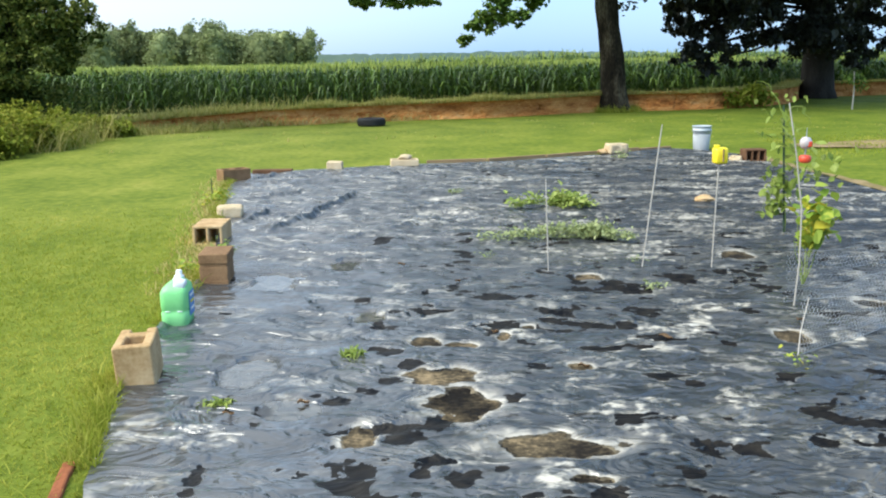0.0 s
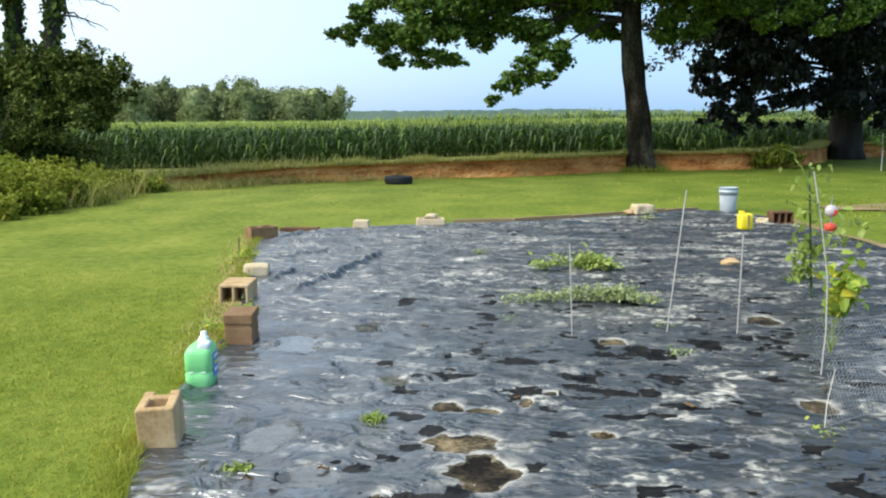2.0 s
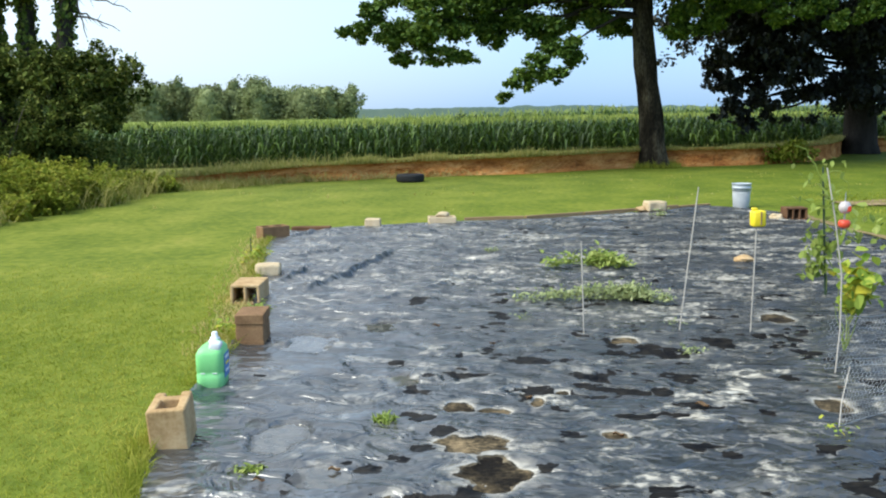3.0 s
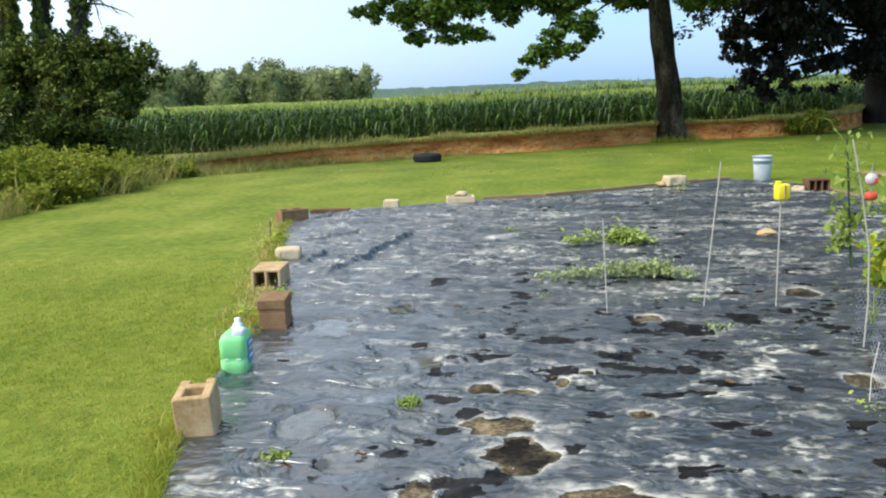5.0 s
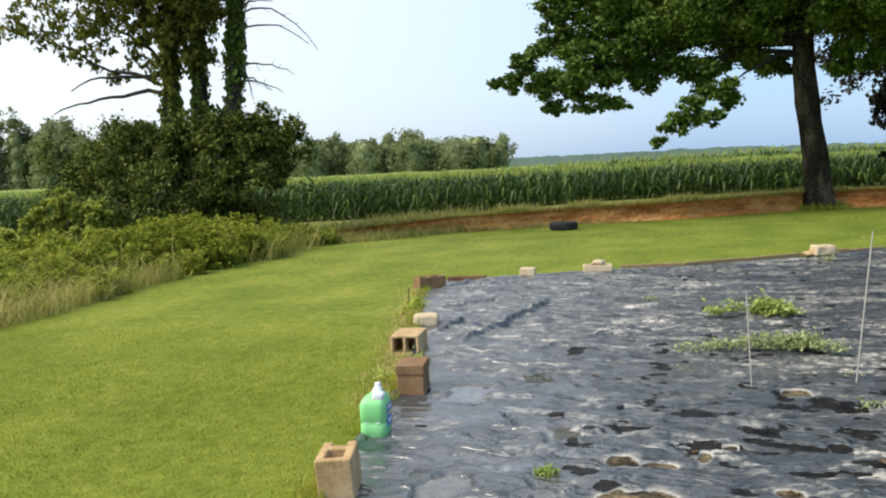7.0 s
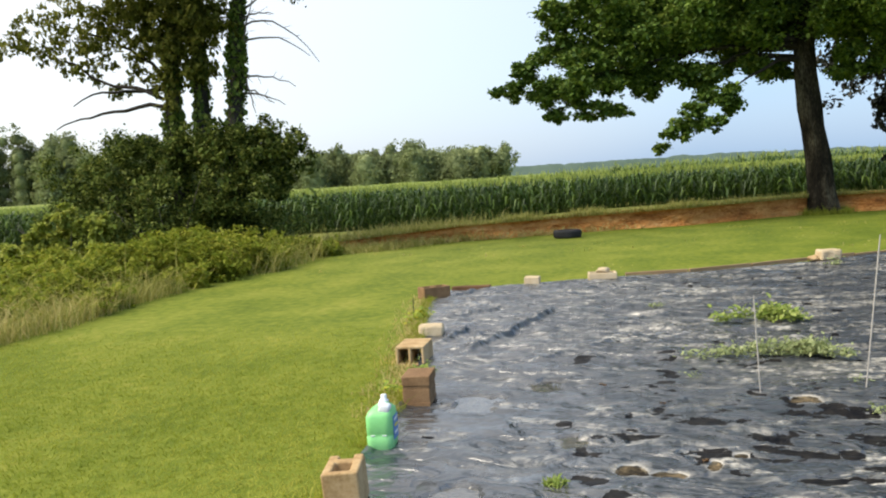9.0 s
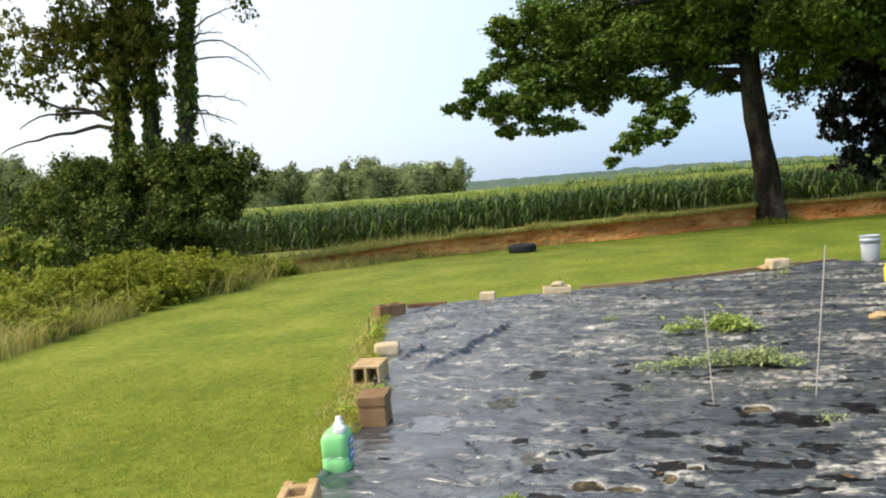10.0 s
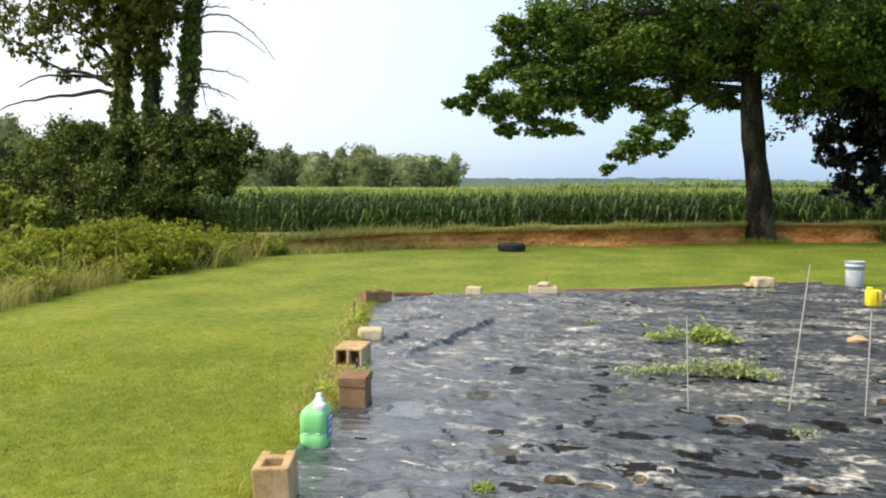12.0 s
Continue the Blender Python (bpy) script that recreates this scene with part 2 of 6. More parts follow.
each_its_own(wood_mat, 0.62, 1.45)
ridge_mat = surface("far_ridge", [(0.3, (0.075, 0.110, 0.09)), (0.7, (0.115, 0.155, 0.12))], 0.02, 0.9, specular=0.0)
# trunk bark, its colours lowered to include the crown's shade
shaded_bark_mat = surface("shaded_bark", [(0.36, (0.007, 0.006, 0.004)), (0.5, (0.025, 0.020, 0.013)), (0.60, (0.078, 0.066, 0.042)), (0.72, (0.17, 0.155, 0.10))], 3.0, 0.95, 0.12, 7, specular=0.1, stretch=(1, 1, 0.35))
dark_bark_mat = surface("dark_bark", [(0.3, (0.02, 0.017, 0.015)), (0.7, (0.065, 0.055, 0.045))], 3.0, 0.95, 0.05, 9, specular=0.1, stretch=(1, 1, 0.35))
twig_mat = surface("dead_twig", [(0.3, (0.10, 0.08, 0.06)), (0.7, (0.2, 0.17, 0.14))], 6, 0.9)
tan_block_mat = surface("tan_concrete", [(0.25, (0.24, 0.135, 0.055)), (0.45, (0.44, 0.29, 0.14)), (0.75, (0.64, 0.48, 0.28))], 7, 0.9, 0.002, 160, specular=0.2)
pale_block_mat = surface("pale_concrete", [(0.25, (0.38, 0.28, 0.15)), (0.5, (0.55, 0.43, 0.27)), (0.75, (0.66, 0.55, 0.38))], 6, 0.9, 0.002, 160, specular=0.2)
brown_block_mat = surface("brown_concrete", [(0.25, (0.14, 0.075, 0.035)), (0.5, (0.24, 0.14, 0.07)), (0.75, (0.34, 0.21, 0.11))], 8, 0.9, 0.006, 120, specular=0.2)
rust_block_mat = surface("dark_brown_clay", [(0.25, (0.07, 0.035, 0.018)), (0.5, (0.14, 0.075, 0.04)), (0.75, (0.22, 0.12, 0.065))], 8, 0.9, 0.005, 120, specular=0.15)
timber_mat = surface("weathered_timber", [(0.3, (0.20, 0.115, 0.055)), (0.7, (0.46, 0.32, 0.18))], 3, 0.85, 0.004, 40, stretch=(0.3, 4, 4))
rust_mat = surface("rusty_clay", [(0.3, (0.14, 0.04, 0.015)), (0.7, (0.38, 0.13, 0.05))], 8, 0.9, 0.004, 60)
stake_mat = surface("pale_stake", [(0.3, (0.33, 0.30, 0.26)), (0.7, (0.50, 0.46, 0.40))], 8, 0.6, stretch=(1, 1, 0.2))
green_stake_mat = surface("green_stake", [(0.3, (0.02, 0.04, 0.025)), (0.7, (0.04, 0.07, 0.04))], 8, 0.5)
jug_mat = surface("green_plastic", [(0.3, (0.20, 0.60, 0.20)), (0.7, (0.30, 0.72, 0.28))], 4, 0.4, specular=0.5)
white_plastic_mat = surface("white_plastic", [(0.3, (0.72, 0.74, 0.72)), (0.7, (0.82, 0.83, 0.82))], 6, 0.4, specular=0.5)
label_mat = surface("label_blue", [(0.3, (0.06, 0.16, 0.40)), (0.7, (0.10, 0.28, 0.55))], 9, 0.4)
yellow_mat = surface("yellow_plastic", [(0.3, (0.80, 0.58, 0.015)), (0.7, (0.90, 0.74, 0.03))], 5, 0.4, specular=0.5)
red_mat = surface("red_plastic", [(0.3, (0.60, 0.05, 0.02)), (0.7, (0.75, 0.10, 0.04))], 6, 0.3, specular=0.5)
bottle_mat = surface("cloudy_bottle", [(0.3, (0.46, 0.38, 0.36)), (0.7, (0.62, 0.56, 0.54))], 12, 0.2, specular=0.6)
bucket_mat = surface("grey_bucket_plastic", [(0.3, (0.36, 0.40, 0.42)), (0.7, (0.46, 0.50, 0.52))], 6, 0.45, specular=0.5)
bucket_low_mat = surface("dusty_bucket_plastic", [(0.3, (0.30, 0.32, 0.33)), (0.7, (0.42, 0.44, 0.45))], 6, 0.6)
rubber_mat = surface("tyre_rubber", [(0.3, (0.012, 0.012, 0.013)), (0.7, (0.035, 0.034, 0.033))], 9, 0.8, 0.004, 60)
wire_mat = surface("galvanised_wire", [(0.3, (0.26, 0.28, 0.30)), (0.7, (0.40, 0.42, 0.44))], 20, 0.5, metal=0.3)
melon_mat = surface("melon_leaf", [(0.1, (0.20, 0.24, 0.09)), (0.5, (0.33, 0.38, 0.16)), (0.92, (0.50, 0.52, 0.26))], 2.5, 0.6, island=0.6, translucent=0.35)
lush_mat = surface("lush_leaf", [(0.1, (0.19, 0.27, 0.05)), (0.5, (0.33, 0.41, 0.09)), (0.92, (0.50, 0.52, 0.16))], 2.5, 0.6, island=0.6, translucent=0.35)
yellow_leaf_mat = surface("yellowing_leaf", [(0.1, (0.17, 0.28, 0.03)), (0.5, (0.36, 0.44, 0.06)), (0.85, (0.62, 0.52, 0.05)), (1.0, (0.55, 0.28, 0.05))], 2.5, 0.6, island=0.7, translucent=0.35)
bean_mat = surface("bean_leaf", [(0.1, (0.15, 0.22, 0.035)), (0.5, (0.28, 0.35, 0.07)), (0.92, (0.43, 0.46, 0.13))], 2.5, 0.6, island=0.6, translucent=0.35)


def fabric_material():
    """Black plastic sheet: wet and glossy, with silt, mud, standing water and painted far glints where the stain
    attribute says so.
    """
    m = bpy.data.materials.new("black_plastic_sheet")
    m.use_nodes = True
    nodes, links = m.node_tree.nodes, m.node_tree.links
    bsdf = nodes["Principled BSDF"]
    coord, stain, sep = nodes.new("ShaderNodeTexCoord"), nodes.new("ShaderNodeAttribute"), nodes.new("ShaderNodeSeparateColor")
    stain.attribute_name = "stain"
    links.new(stain.outputs["Color"], sep.inputs[0])

    def noise_at(scale, detail=8):
        tex = nodes.new("ShaderNodeTexNoise")
        tex.inputs["Scale"].default_value, tex.inputs["Detail"].default_value = scale, detail
        links.new(coord.outputs["Object"], tex.inputs["Vector"])
        return tex.outputs["Fac"]

    def ramp(value, stops):
        node = nodes.new("ShaderNodeValToRGB")
        for k, (at, c) in enumerate(stops):
            e = node.color_ramp.elements[k] if k < 2 else node.color_ramp.elements.new(at)
            e.position, e.color = at, (*c, 1)
        links.new(value, node.inputs[0])
        return node.outputs[0]

    def mixed(fac, a, b):
        node = nodes.new("ShaderNodeMix")
        node.data_type = "RGBA"
        links.new(fac, node.inputs[0]), links.new(a, node.inputs[6]), links.new(b, node.inputs[7])
        return node.outputs[2]

    def times(a, b):
        node = nodes.new("ShaderNodeMath")
        node.operation, node.use_clamp = "MULTIPLY", True
        links.new(a, node.inputs[0])
        if isinstance(b, float):
            node.inputs[1].default_value = b
        else:
            links.new(b, node.inputs[1])
        return node.outputs[0]

    black = ramp(noise_at(2.5), [(0.3, (0.023, 0.027, 0.030)), (0.7, (0.054, 0.058, 0.063))])
    dark_blot = ramp(noise_at(12), [(0.35, (0.006, 0.006, 0.007)), (0.75, (0.026, 0.023, 0.019))])
    silt = ramp(noise_at(14), [(0.3, (0.34, 0.315, 0.26)), (0.7, (0.62, 0.575, 0.48))])
    mud = ramp(noise_at(11), [(0.36, (0.018, 0.015, 0.011)), (0.50, (0.085, 0.070, 0.046)), (0.66, (0.19, 0.155, 0.10))])
    grit = ramp(noise_at(20, 10), [(0.42, (0.1, 0.1, 0.1)), (0.58, (1, 1, 1))])
    def stretched(scale, kx, ky, twist):
        place, tex = nodes.new("ShaderNodeMapping"), nodes.new("ShaderNodeTexNoise")
        place.inputs["Scale"].default_value, place.inputs["Rotation"].default_value = (kx, ky, 1), (0, 0, twist)
        tex.inputs["Scale"].default_value, tex.inputs["Detail"].default_value, tex.inputs["Distortion"].default_value = scale, 7, 0.5
        links.new(coord.outputs["Object"], place.inputs[0]), links.new(place.outputs[0], tex.inputs["Vector"])
        return tex.outputs["Fac"]

    smear = ramp(stretched(3.0, 1.0, 2.2, 0.2), [(0.53, (0, 0, 0)), (0.60, (0.4, 0.4, 0.4)), (0.72, (0.65, 0.65, 0.65))])
    fleck = ramp(stretched(7.5, 1.0, 2.0, -0.15), [(0.652, (0, 0, 0)), (0.662, (1, 1, 1))])
    film = ramp(noise_at(1.2), [(0.45, (0, 0, 0)), (0.62, (1, 1, 1))])
    east = nodes.new("ShaderNodeSeparateXYZ")
    links.new(coord.outputs["Object"], east.inputs[0])
    worn = nodes.new("ShaderNodeMapRange")
    worn.inputs["From Min"].default_value, worn.inputs["From Max"].default_value = -0.9, 0.6
    links.new(east.outputs[0], worn.inputs["Value"])
    fleck = times(fleck, worn.outputs[0])
    near = nodes.new("ShaderNodeMapRange")
    near.inputs["From Min"].default_value, near.inputs["From Max"].default_value = 8.5, 6.0
    near.inputs["To Min"].default_value = 0.25
    links.new(east.outputs[1], near.inputs["Value"])
    fleck = times(fleck, near.outputs[0])
    thin = mixed(times(times(smear, film), 0.24), black, silt)
    wisp = ramp(stretched(4.5, 1.0, 2.0, 0.3), [(0.470, (0, 0, 0)), (0.496, (0.75, 0.75, 0.75)), (0.52, (0, 0, 0))])
    veil = ramp(noise_at(2.1), [(0.48, (0, 0, 0)), (0.62, (1, 1, 1))])
    thin = mixed(times(times(times(wisp, veil), worn.outputs[0]), 0.6), thin, silt)
    # red channel: silt, and the sky glints painted on the far wrinkles
    colour = mixed(times(sep.outputs[0], grit), thin, silt)
    wobble = noise_at(26, 6)

    def frayed(field, amount):
        node = nodes.new("ShaderNodeMath")
        node.operation = "MULTIPLY_ADD"
        node.inputs[1].default_value = amount
        links.new(wobble, node.inputs[0]), links.new(field, node.inputs[2])
        return node.outputs[0]

    bog, pit = frayed(sep.outputs[1], 0.12), frayed(stain.outputs["Alpha"], 0.75)
    core = ramp(bog, [(0.560, (0, 0, 0)), (0.578, (1, 1, 1))])
    rim = ramp(bog, [(0.30, (0, 0, 0)), (0.46, (0.35, 0.35, 0.35)), (0.53, (0.9, 0.9, 0.9))])
    pale_rim = ramp(noise_at(9), [(0.3, (0.22, 0.20, 0.165)), (0.7, (0.52, 0.48, 0.40))])
    colour = mixed(rim, colour, pale_rim)
    colour = mixed(core, colour, mud)
    blot = ramp(pit, [(0.895, (0, 0, 0)), (0.925, (1, 1, 1))])
    clear = nodes.new("ShaderNodeMath")
    clear.operation, clear.use_clamp = "SUBTRACT", True
    links.new(fleck, clear.inputs[0]), links.new(rim, clear.inputs[1])
    gap = nodes.new("ShaderNodeMath")
    gap.operation = "MAXIMUM"
    links.new(clear.outputs[0], gap.inputs[0]), links.new(blot, gap.inputs[1])
    colour = mixed(gap.outputs[0], colour, dark_blot)
    links.new(colour, bsdf.inputs["Base Color"])
    dull = ramp(noise_at(4), [(0.3, (0.22, 0.22, 0.22)), (0.7, (0.36, 0.36, 0.36))])
    flat = nodes.new("ShaderNodeMix")
    links.new(sep.outputs[2], flat.inputs[0]), links.new(dull, flat.inputs[2])
    flat.inputs[3].default_value = 0.06
    matt = nodes.new("ShaderNodeMath")
    matt.operation = "MAXIMUM"
    dry = nodes.new("ShaderNodeMath")
    dry.operation = "MAXIMUM"
    links.new(gap.outputs[0], dry.inputs[0]), links.new(core, dry.inputs[1])
    links.new(flat.outputs[0], matt.inputs[0]), links.new(times(dry.outputs[0], 0.55), matt.inputs[1])
    links.new(matt.outputs[0], bsdf.inputs["Roughness"])
    gloss = nodes.new("ShaderNodeMath")
    gloss.operation = "MULTIPLY_ADD"
    gloss.inputs[1].default_value, gloss.inputs[2].default_value = -0.72, 0.8
    links.new(dry.outputs[0], gloss.inputs[0])
    sheen = nodes.new("ShaderNodeMapRange")
    sheen.inputs["From Min"].default_value, sheen.inputs["From Max"].default_value = -1.2, 1.2
    sheen.inputs["To Min"].default_value, sheen.inputs["To Max"].default_value = 2.3, 0.38
    links.new(east.outputs[0], sheen.inputs["Value"])
    wetness = nodes.new("ShaderNodeMath")
    wetness.operation = "MULTIPLY"
    links.new(gloss.outputs[0], wetness.inputs[0]), links.new(sheen.outputs[0], wetness.inputs[1])
    links.new(wetness.outputs[0], bsdf.inputs["Specular IOR Level"])
    bsdf.inputs["IOR"].default_value = 1.5
    crease = nodes.new("ShaderNodeTexNoise")
    crease.inputs["Scale"].default_value, crease.inputs["Detail"].default_value, crease.inputs["Distortion"].default_value = 4.2, 3, 1.1
    squeeze = nodes.new("ShaderNodeMapping")
    squeeze.inputs["Scale"].default_value, squeeze.inputs["Rotation"].default_value = (0.8, 1.25, 1), (0, 0, -0.35)
    links.new(coord.outputs["Object"], squeeze.inputs[0])
    drawn = nodes.new("ShaderNodeMapping")
    drawn.inputs["Scale"].default_value, drawn.inputs["Rotation"].default_value = (0.45, 1.6, 1), (0, 0, -0.30)
    links.new(coord.outputs["Object"], drawn.inputs[0]), links.new(squeeze.outputs[0], crease.inputs["Vector"])
    taut, reach, folds = nodes.new("ShaderNodeTexNoise"), nodes.new("ShaderNodeMapRange"), nodes.new("ShaderNodeMix")
    taut.inputs["Scale"].default_value, taut.inputs["Detail"].default_value, taut.inputs["Distortion"].default_value = 5.6, 5, 1.3
    reach.inputs["From Min"].default_value, reach.inputs["From Max"].default_value = 5.0, 8.0
    links.new(drawn.outputs[0], taut.inputs["Vector"]), links.new(east.outputs[1], reach.inputs["Value"])
    links.new(reach.outputs[0], folds.inputs[0]), links.new(crease.outputs["Fac"], folds.inputs[2]), links.new(taut.outputs["Fac"], folds.inputs[3])
    calm = nodes.new("ShaderNodeMath")
    calm.operation = "MULTIPLY_ADD"
    calm.inputs[1].default_value, calm.inputs[2].default_value = -0.9, 0.95
    links.new(sep.outputs[2], calm.inputs[0])
    relief = nodes.new("ShaderNodeBump")
    relief.inputs["Distance"].default_value = 0.095
    links.new(calm.outputs[0], relief.inputs["Strength"])
    links.new(folds.outputs[0], relief.inputs["Height"])
    ripple, fine = nodes.new("ShaderNodeTexNoise"), nodes.new("ShaderNodeBump")
    ripple.inputs["Scale"].default_value, ripple.inputs["Detail"].default_value, ripple.inputs["Distortion"].default_value = 12, 3, 1.2
    fine.inputs["Distance"].default_value = 0.006
    links.new(squeeze.outputs[0], ripple.inputs["Vector"]), links.new(ripple.outputs["Fac"], fine.inputs["Height"])
    links.new(calm.outputs[0], fine.inputs["Strength"]), links.new(relief.outputs[0], fine.inputs["Normal"])
    links.new(fine.outputs[0], bsdf.inputs["Normal"])
    return m


fabric_mat = fabric_material()
mud_mat = surface("brown_mud", [(0.42, (0.010, 0.008, 0.006)), (0.53, (0.048, 0.037, 0.022)), (0.66, (0.17, 0.125, 0.070))], 4.5, 0.85, 0.006, 60, specular=0.1, detail=9)
each_its_own(mud_mat, 0.8, 1.9)
water_mat = surface("rain_water", [(0.3, (0.80, 0.78, 0.72)), (0.7, (0.92, 0.90, 0.86))], 5, 0.03, specular=0.5)
water_mat.node_tree.nodes["Principled BSDF"].inputs["Transmission Weight"].default_value = 1.0
water_mat.node_tree.nodes["Principled BSDF"].inputs["IOR"].default_value = 1.33

# ---- the lie of the land ----
BANK_X = (-40.0, -12.0, -8.0, -6.5, -5.0, -2.7, -1.5, 0.0, 2.0, 2.7, 3.6, 5.0, 6.3, 8.0, 9.0, 10.0, 11.0, 16.0, 30.0, 60.0)
BANK_Y = (16.0, 18.2, 19.3, 20.4, 21.6, 22.8, 23.3, 23.9, 25.4, 26.0, 26.6, 26.8, 27.1, 28.2, 29.7, 31.7, 34.4, 36.5, 40.0, 46.0)
LEFT_Y = (0.6, 2.94, 3.9, 5.0, 6.0, 7.9, 9.1, 11.1, 12.0, 13.0)
LEFT_X = (-0.75, -1.35, -1.62, -1.76, -1.86, -2.28, -2.58, -3.02, -3.05, -3.05)


def bank_line(x):
    return np.interp(x, BANK_X, BANK_Y)


def bank_height(x):
    return np.interp(x, (-14.0, -8.0, -6.5, -5.0, -1.0, 3.0, 30.0), (0.05, 0.20, 0.30, 0.37, 0.43, 0.47, 0.55))


def left_edge(y):
    return np.interp(y, LEFT_Y, LEFT_X)


def right_edge(y):
    return np.interp(y, (0.6, 6.0, 10.0, 11.2, 14.2, 15.3), (4.6, 4.4, 4.1, 4.0, 3.62, 2.95))


def far_edge(x):
    return np.interp(x, (-3.05, -1.3, 0.0, 1.7, 2.9, 3.6), (12.1, 13.0, 13.4, 14.5, 15.2, 14.5))


def field_level(x, y):
    near = np.interp(x, (-40.0, -21.0, -12.0, -3.0, 5.0, 60.0), (-1.1, -1.1, -0.9, -0.5, -0.3, -0.1))
    return near + (-0.75 - near) * np.clip((y - 50) / 150, 0, 1)


def land(x, y):
    """The height of the ground."""
    x, y = np.asarray(x, float), np.asarray(y, float)
    past = y - bank_line(x)
    top = bank_height(x)
    behind = top + (field_level(x, y) - top) * np.clip(past / np.maximum(50 - bank_line(x), 4), 0, 1)
    z = np.where(past > 0, behind * smooth(0.22, 0.42, past), 0.0)
    z = z + np.where(past < 0, 0.02 * fbm(x * 0.6, y * 0.6, 3), 0.03 * fbm(x * 0.5, y * 0.5, 4))
    inside = smooth(0.0, 0.12, x - left_edge(y)) * smooth(0.0, 0.12, right_edge(y) - x) * smooth(0.0, 0.12, far_edge(x) - y) * smooth(0.6, 0.8, y)
    return z * (1 - inside) - 0.10 * inside


def ground():
    wide = np.geomspace(0.5, 2500, 40)
    xs = np.concatenate([-16 - wide[::-1], np.arange(-16, 16.01, 0.2), 16 + wide])
    ys = np.concatenate([-2 - wide[::-1], np.arange(-2, 17, 0.2), np.arange(17, 38, 0.11), 38 + np.geomspace(0.2, 2500, 55)])
    gx, gy = np.meshgrid(xs, ys)
    v = np.stack([gx, gy, land(gx, gy)], -1).reshape(-1, 3)
    nx, ny = len(xs), len(ys)
    i = (np.arange(ny - 1)[:, None] * nx + np.arange(nx - 1)).ravel()
    me = np_mesh("ground", v, np.stack([i, i + 1, i + nx + 1, i + nx], 1), True)
    ob = part("ground", me, lawn_mat)
    me.materials.append(margin_mat)
    cy, cx = (gy[1:, 1:] + gy[:-1, :-1]) / 2, (gx[1:, 1:] + gx[:-1, :-1]) / 2
    me.polygons.foreach_set("material_index", ((cy > bank_line(cx) + 0.1) & (cy < 400)).astype(np.int32).ravel())
    return tagged(ob, "mown green lawn, patchy and yellowing, with field beyond", "ground", kind="structure")


ground()


def earth_bank():
    """The cut face of red earth below the field, crumbling and uneven."""
    s = np.concatenate([np.arange(-9.0, 14.0, 0.035), np.arange(14.0, 40.0, 0.12)])
    rows = np.linspace(0, 1, 26)
    gx, gr = np.meshgrid(s, rows)
    top = np.maximum(bank_height(gx), 0.02) * (1 + 0.12 * fbm(gx * 0.8, gx * 0, 11))
    rough = 0.10 * fbm(gx * 1.1, gr * 1.5, 12) + 0.10 * np.abs(fbm(gx * 5, gr * 2.5, 13)) + 0.03 * fbm(gx * 20, gr * 9, 14)
    y = bank_line(gx) - 0.10 - 0.16 * (1 - gr) ** 3 + rough * np.sin(np.pi * np.clip(gr * 0.75 + 0.2, 0, 1)) - 0.07 * smooth(0.86, 0.97, gr) * (1 + fbm(gx * 2.5, gx * 0, 15))
    z = -0.05 + (top + 0.06) * gr
    v = np.stack([gx, y, z], -1).reshape(-1, 3)
    nx, ny = len(s), len(rows)
    i = (np.arange(ny - 1)[:, None] * nx + np.arange(nx - 1)).ravel()
    ob = part("earth_bank", np_mesh("earth_bank", v, np.stack([i, i + 1, i + nx + 1, i + nx], 1)), dirt_mat)
    return tagged(ob, "crumbling cut bank of bare red earth below the field", "bank", kind="structure")


earth_bank()


def blades(name, x, y, height, width, rng, material, label, category="grass", lean=0.45, z=None):
    n = len(x)
    z = land(x, y) - 0.01 if z is None else z
    yaw, tip = rng.uniform(0, 2 * np.pi, n), rng.uniform(0, 2 * np.pi, n)
    h = height * rng.lognormal(0, 0.3, n)
    a = np.stack([np.cos(yaw), np.sin(yaw), 0 * yaw], 1) * (width * 0.5 * rng.uniform(0.6, 1.3, n))[:, None]
    off = np.stack([np.cos(tip), np.sin(tip), 0 * tip], 1) * (h * rng.uniform(0.05, lean * 2, n))[:, None]
    up = np.stack([0 * h, 0 * h, h], 1)
    c = np.stack([x, y, z], 1)
    v = np.stack([c - a, c + a, c - a * 0.7 + off * 0.35 + up * 0.6, c + a * 0.7 + off * 0.35 + up * 0.6, c + off + up * 0.95], 1).reshape(-1, 3)
    b = 5 * np.arange(n)[:, None]
    me = np_mesh(name, v, np.concatenate([b + [0, 1, 3], b + [0, 3, 2], b + [2, 3, 4]], 0))
    return tagged(part(name, me, material), label, category, kind="stuff")


